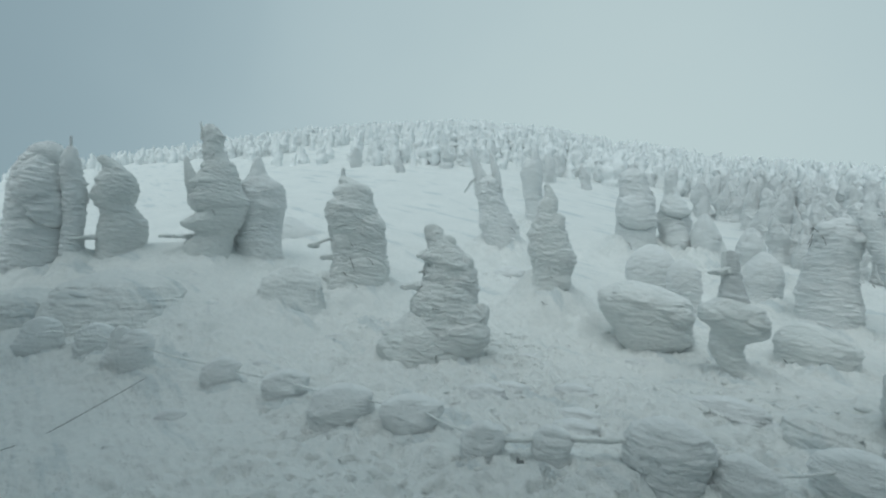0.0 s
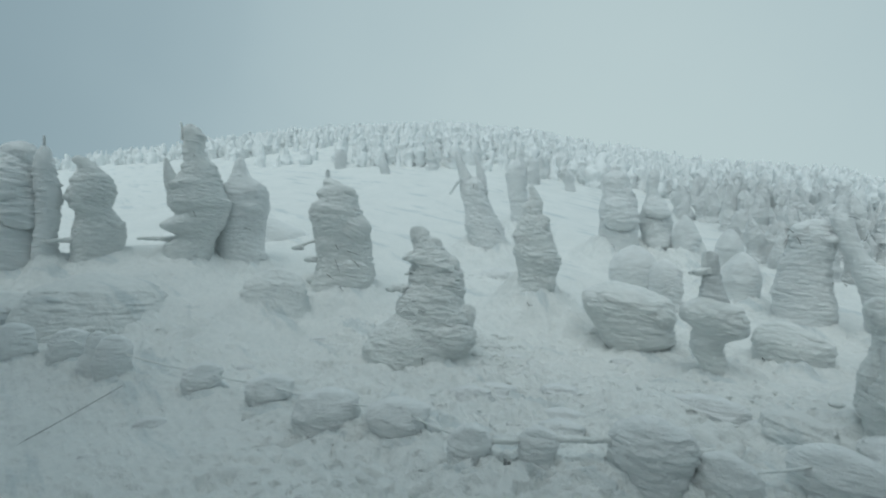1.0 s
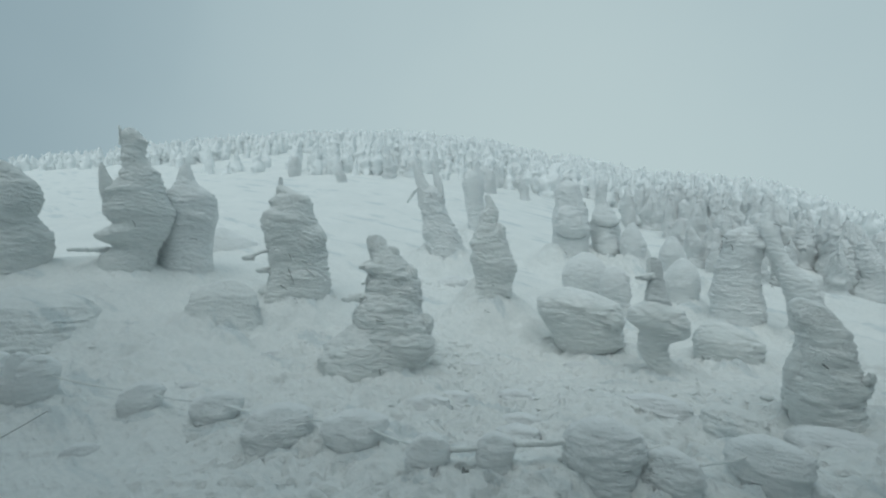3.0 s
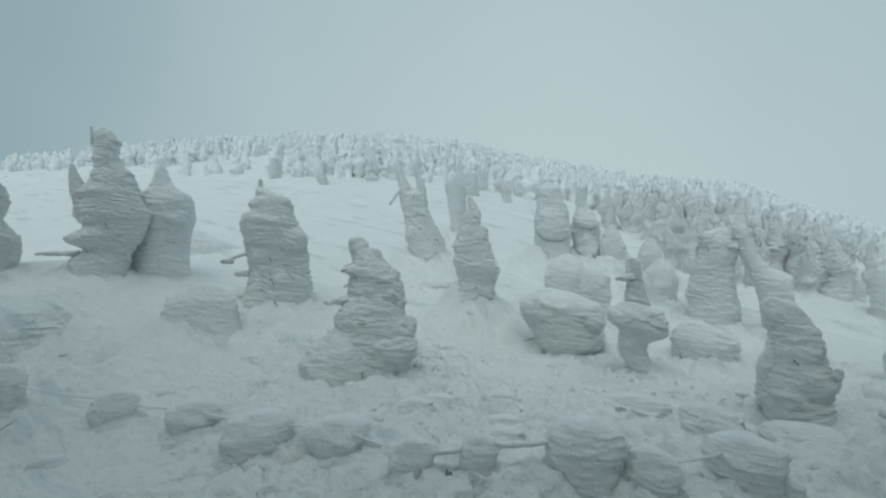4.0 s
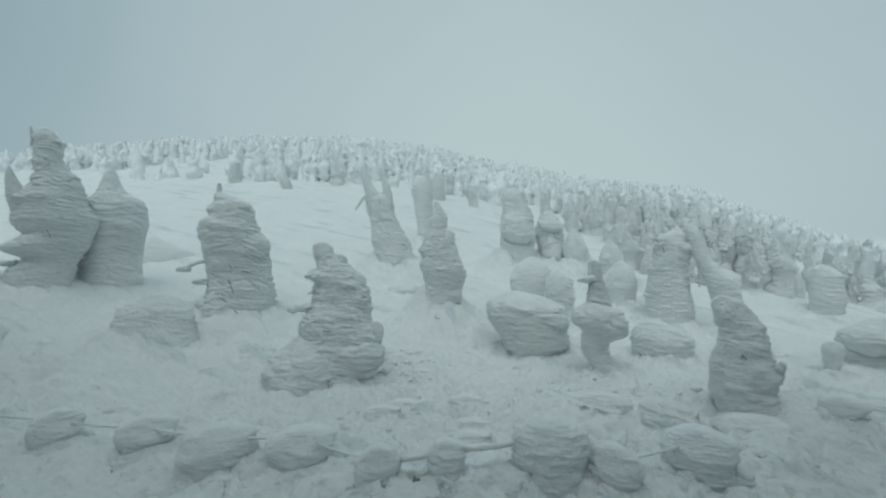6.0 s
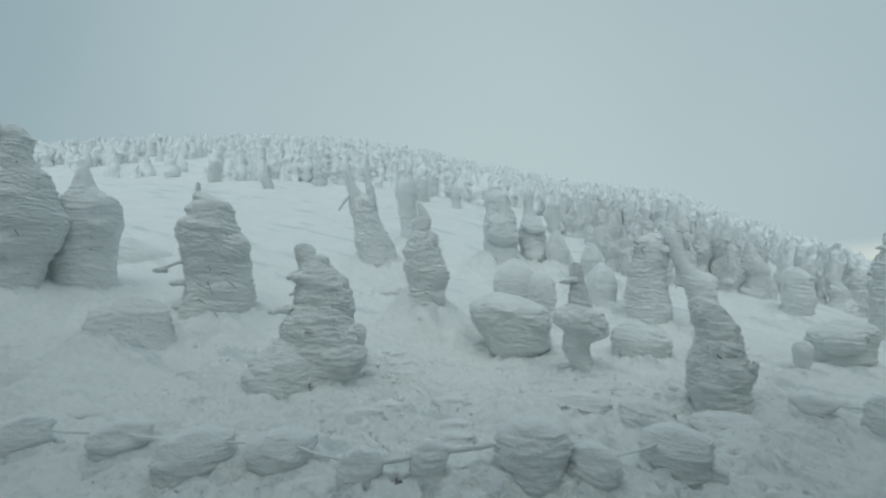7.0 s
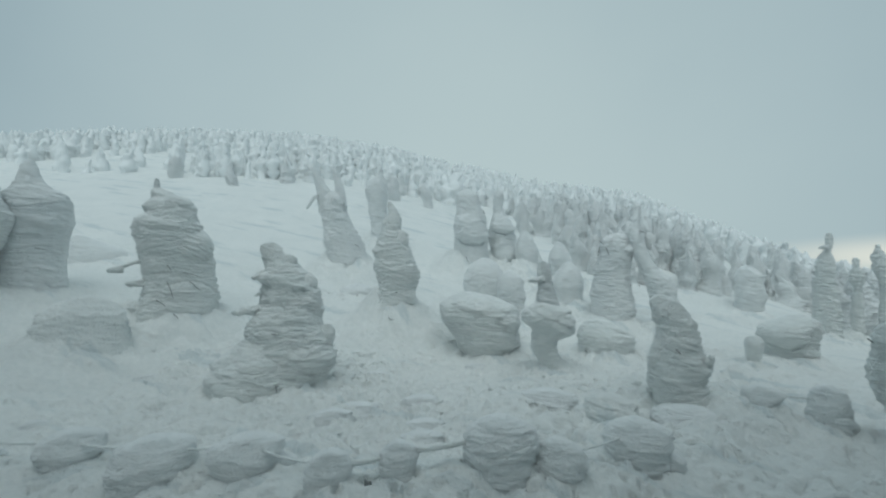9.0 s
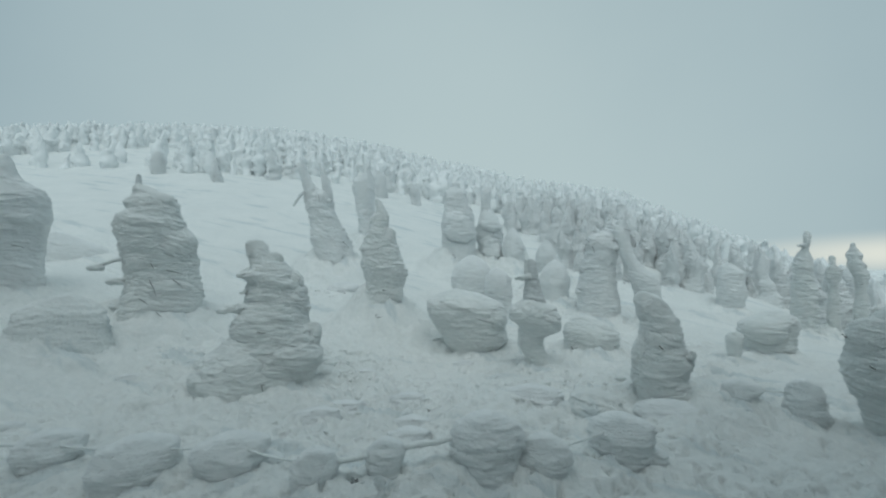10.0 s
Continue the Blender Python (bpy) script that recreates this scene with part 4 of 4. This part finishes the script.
# ---- fallen rime and drift lumps on the snow ----
def snow_lump(label, x, y, a, b, h, seed, twig=False):
    ob = new("snow_lump")
    ob.matrix_basis = pose(x, y, foot(x, y) - 0.4 * h, 0, 0, turn(x, y))
    tagged(ob, label, "snow lump", "snow lumps")
    part("crust", lump("crust", (a, b, h), seed, M_DRIFT, 0.04, 0.16, 0.09), ob)
    if twig:
        part("bare_twig", limb("bare_twig", [(-0.12, -b, 0.05), (0.02, -b - 0.04, 0.09), (0.14, -b, 0.06)], [0.03, 0.025, 0.012], seed, M_TWIG, 6, 1, 0.1), ob, "dark bare twig")


for i, row in enumerate(((-4.75, 11.1, 0.3, 0.2, 0.28, True), (1.0, 9.2, 0.5, 0.35, 0.2), (3.1, 9.6, 0.5, 0.35, 0.2), (2.6, 7.9, 0.45, 0.35, 0.2),
                         (5.6, 8.1, 0.7, 0.4, 0.3), (6.5, 7.2, 0.8, 0.45, 0.4), (3.2, 19.6, 0.8, 0.5, 0.6, True), 
                         (7.6, 6.1, 0.75, 0.5, 0.45),
                         (-5.05, 7.84, 0.3, 0.21, 0.26), (-8.80, 8.80, 0.28, 0.196, 0.1), (-5.29, 6.68, 0.12, 0.084, 0.08), (-5.65, 12.82, 0.22, 0.154, 0.14), (5.60, 11.78, 0.35, 0.245, 0.12), (1.62, 9.71, 0.5, 0.35, 0.18), (2.86, 8.48, 0.45, 0.315, 0.16), (-3.36, 13.32, 0.3, 0.21, 0.1), (1.15, 12.98, 0.35, 0.245, 0.18), (2.58, 12.46, 0.4, 0.28, 0.16))):
    snow_lump("fallen rime lump with a dark twig" if len(row) > 5 else "low wind-crusted lump of drifted snow", *row[:5], 130 + i, len(row) > 5)


def broken_stake(x, y, h, seed):
    ob = new("broken_stake")
    ob.matrix_basis = pose(x, y, foot(x, y) - 0.05, 0, 4, 20)
    tagged(ob, "dark splintered stake end sticking out of snow", "stake", "stake ends")
    part("stake_tip", limb("stake_tip", [(0, 0, 0), (0.01, 0, 0.6 * h), (-0.02, 0, h)], [0.03, 0.03, 0.012], seed, M_STAKE, 8, 1, 0.4), ob)
    part("splinter", limb("splinter", [(0.06, 0, 0), (0.07, 0, 0.7 * h)], [0.025, 0.02], seed + 1, M_STAKE, 8, 1, 0.4), ob)


broken_stake(1.14, 5.93, 0.15, 171)


def clods():
    """Broken lumps of crust: piles among the trees and crumbs strewn over the trodden snow, as one mesh."""
    rng = np.random.RandomState(5)
    x, y = rng.uniform(-9, 11, 320), rng.uniform(4.6, 15, 320)
    s = 0.025 + 0.05 * rng.power(0.4, 320) ** 2
    for cx, cy, sx, sy, n in ((1.7, 12.9, 0.8, 0.7, 110), (4.3, 14.6, 1.3, 0.9, 130), (6.0, 9.0, 1.3, 0.7, 80), (2.2, 10.6, 1.6, 0.9, 60), (-2.6, 13.6, 1.2, 0.8, 50), (3.2, 19.4, 0.7, 0.4, 60)):
        x, y = np.append(x, rng.normal(cx, sx, n)), np.append(y, rng.normal(cy, sy, n))
        s = np.append(s, 0.05 + 0.13 * rng.power(0.45, n) ** 2)
    keep = (np.hypot(x, y) > 5.0) & ~((x < -3.0 - 0.45 * (y - 7.5)) & (y < 9.4))
    x, y, s = x[keep], y[keep], s[keep]
    ico = bmesh.new()
    bmesh.ops.create_icosphere(ico, subdivisions=2, radius=1)
    base = np.array([v.co[:] for v in ico.verts])
    tri = np.array([[v.index for v in f.verts] for f in ico.faces])
    ico.free()
    z = surface(x, y)
    n, k = len(x), len(base)
    sq = np.stack([rng.uniform(0.9, 1.7, n), rng.uniform(0.7, 1.2, n), rng.uniform(0.5, 0.8, n)], 1)
    off = rng.uniform(0, 90, (n, 1))
    bump = 1 + 0.45 * pn(base[None, :, 0] * 1.3 + off, base[None, :, 1] * 1.3, base[None, :, 2] * 1.6) + 0.25 * pn(base[None, :, 0] * 3 + off, base[None, :, 1] * 3, base[None, :, 2] * 3)
    v = base[None] * bump[..., None] * sq[:, None] * s[:, None, None] + np.stack([x, y, z - 0.25 * s], 1)[:, None]
    f = tri[None] + (np.arange(n) * k)[:, None, None]
    me = bpy.data.meshes.new("snow_crumbs")
    me.from_pydata(v.reshape(-1, 3).tolist(), [], f.reshape(-1, 3).tolist())
    me.polygons.foreach_set("use_smooth", [True] * len(me.polygons))
    me.materials.append(M_GROUND)
    tagged(new("snow_crumbs", me), "scattered lumps and crumbs of broken snow crust", "snow crumbs", kind="stuff")


clods()


# ---- the wooded hill ----
def forest_spots(n, seed, near, far):
    rng = np.random.RandomState(seed)
    az = rng.uniform(-58, 84, n)
    r = np.sqrt(rng.uniform(near ** 2, far ** 2, n))
    start = np.interp(az, (-45, -36, -28, -21, -10, 0, 16, 28, 45, 55), (140, 125, 88, 64, 49, 42, 36, 33, 26, 24))
    x, y = r * np.sin(np.radians(az)), r * np.cos(np.radians(az))
    ok = (r > start * rng.uniform(1.0, 1.35, n)) & (pn(x * 0.045, y * 0.045, 1.2) > -0.16)
    return x[ok], y[ok], r[ok], rng


def columns(x, y, h, w, rng, rings, seg):
    """Many small rime-covered firs at once: lumpy tapering columns with nodding tops."""
    n = len(x)
    t = np.linspace(0, 1, rings)
    bumps = rng.uniform(0.75, 1.25, (n, rings))
    shape = (1 - t[None] ** rng.uniform(0.9, 3.0, (n, 1))) * 0.85 + 0.15
    waist = 1 - 0.35 * rng.rand(n, 1) * np.exp(-((t[None] - 0.1) / 0.15) ** 2)
    rad = w[:, None] * shape * bumps * waist
    rad[:, -1] *= 0.25
    a = np.linspace(0, 2 * math.pi, seg, endpoint=False)
    lean = rng.normal(0, 0.07, (n, 2)) * h[:, None]
    jit = 1 + 0.24 * rng.uniform(-1, 1, (n, rings, seg))
    cx = x[:, None] + lean[:, :1] * t[None] ** 2 + 0.2 * w[:, None] * rng.uniform(-1, 1, (n, rings))
    cy = y[:, None] + lean[:, 1:] * t[None] ** 2 + 0.2 * w[:, None] * rng.uniform(-1, 1, (n, rings))
    z0 = surface(x, y) - 0.7
    vx = cx[..., None] + rad[..., None] * jit * np.cos(a)
    vy = cy[..., None] + rad[..., None] * jit * np.sin(a)
    vz = (z0[:, None] + h[:, None] * t[None])[..., None] + 0.12 * rad[..., None] * rng.uniform(-1, 1, (n, rings, seg))
    v = np.stack([vx, vy, vz], -1)
    i, j = np.meshgrid(np.arange(rings - 1), np.arange(seg), indexing="ij")
    k = (j + 1) % seg
    q = np.stack([i * seg + j, i * seg + k, (i + 1) * seg + k, (i + 1) * seg + j], -1).reshape(-1, 4)
    f = q[None] + (np.arange(n) * rings * seg)[:, None, None]
    return v.reshape(-1, 3), f.reshape(-1, 4)


def hill_firs():
    """The nearer firs on the hill, each a thing of its own, from six sculpted kinds."""
    rng = np.random.RandomState(31)
    kinds = []
    for k in range(6):
        w = 0.72 + 0.1 * (k % 3)
        prof = [(4.0 * v, 0.16 * math.sin(6 * v + k), w * ((1 - v ** (1.6 + 0.4 * k)) * 0.78 + 0.22) * rng.uniform(0.72, 1.2)) for v in np.linspace(0, 1, 13)]
        if k % 2 == 0:
            prof += [(4.25, prof[-1][1] + 0.05, 0.09), (4.6, prof[-1][1] + 0.1, 0.05)]
        ob = new("hill_fir")
        tagged(ob, ("pale rime-plastered fir on the wooded hill", "stout rime-plastered fir on the snowy hill", "knobbly frosted fir on the wooded hill")[k % 3], "tree", "hill firs")
        part("rime_crust", crust("rime_crust", prof, 200 + k, M_HILL, 0.11, 0.95, 0.24, 0.22, 0.1, 2.5, (), 0.8), ob)
        arc = [(v, math.sqrt(max(1 - v * v, 0.03))) for v in (-1, -0.8, -0.4, 0, 0.4, 0.8, 0.97)]
        for j in range(2):
            a, z, s = 2.1 * j + k, 0.8 + 1.1 * j + 0.3 * rng.rand(), rng.uniform(0.3, 0.55)
            me = crust("rime_lobe", [(0.62 * s * v, 0, s * q) for v, q in arc], 260 + 5 * k + j, M_HILL, 0.17, 0.9, 0.2, 0.1, 0.1, 1.5, (), 0.5, 0.0)
            wz = float(np.interp(z, [p[0] for p in prof], [p[2] for p in prof]))
            part("rime_lobe", me, ob).matrix_basis = pose(0.62 * wz * math.cos(a), 0.62 * wz * math.sin(a), z, 0, 15 * math.cos(a), 0)
        kinds.append(ob)
    x, y, r, _ = forest_spots(330, 21, 25, 84)
    x2, y2, r2, _ = forest_spots(600, 33, 24, 64)
    x, y = np.concatenate([x, x2[x2 > 0.6 * y2]]), np.concatenate([y, y2[x2 > 0.6 * y2]])
    az, far = np.radians(rng.uniform(37, 66, 110)), 50 - 25 * rng.rand(110) ** 1.6
    x, y = np.concatenate([x, far * np.sin(az)]), np.concatenate([y, far * np.cos(az)])
    order = np.argsort(np.hypot(x, y))[:298]
    for i, (a, b) in enumerate(zip(x[order], y[order])):
        s = rng.uniform(0.62, 1.1) * (0.72 + 0.28 * min(1.0, math.hypot(a, b) / 60))
        m = pose(a, b, float(lie(np.array(a), np.array(b))) - 0.6, rng.normal(0, 3), rng.normal(0, 4), rng.uniform(0, 360))
        ob = kinds[i] if i < 6 else copy_thing(kinds[i % 6], m)
        ob.matrix_basis = m
        ob.scale = (s * rng.uniform(0.85, 1.2), s * rng.uniform(0.85, 1.2), s)


def forest():
    vs, fs, base = [], [], 0
    for n, seed, near, far, rings, seg in ((3900, 22, 54, 140, 14, 9), (3000, 23, 130, 200, 11, 8)):
        x, y, r, rng = forest_spots(n, seed, near, far)
        h = rng.uniform(2.6, 5.2, len(x))
        v, f = columns(x, y, h, h * rng.uniform(0.15, 0.27, len(x)), rng, rings, seg)
        vs.append(v)
        fs.append(f + base)
        base += len(v)
    me = bpy.data.meshes.new("hill_forest")
    me.from_pydata(np.concatenate(vs).tolist(), [], np.concatenate(fs).tolist())
    me.polygons.foreach_set("use_smooth", [True] * len(me.polygons))
    # its light colour carries the haze
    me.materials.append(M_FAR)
    tagged(new("hill_forest", me), "far rime-covered fir forest climbing the hill", "forest", kind="stuff")


hill_firs()
forest()
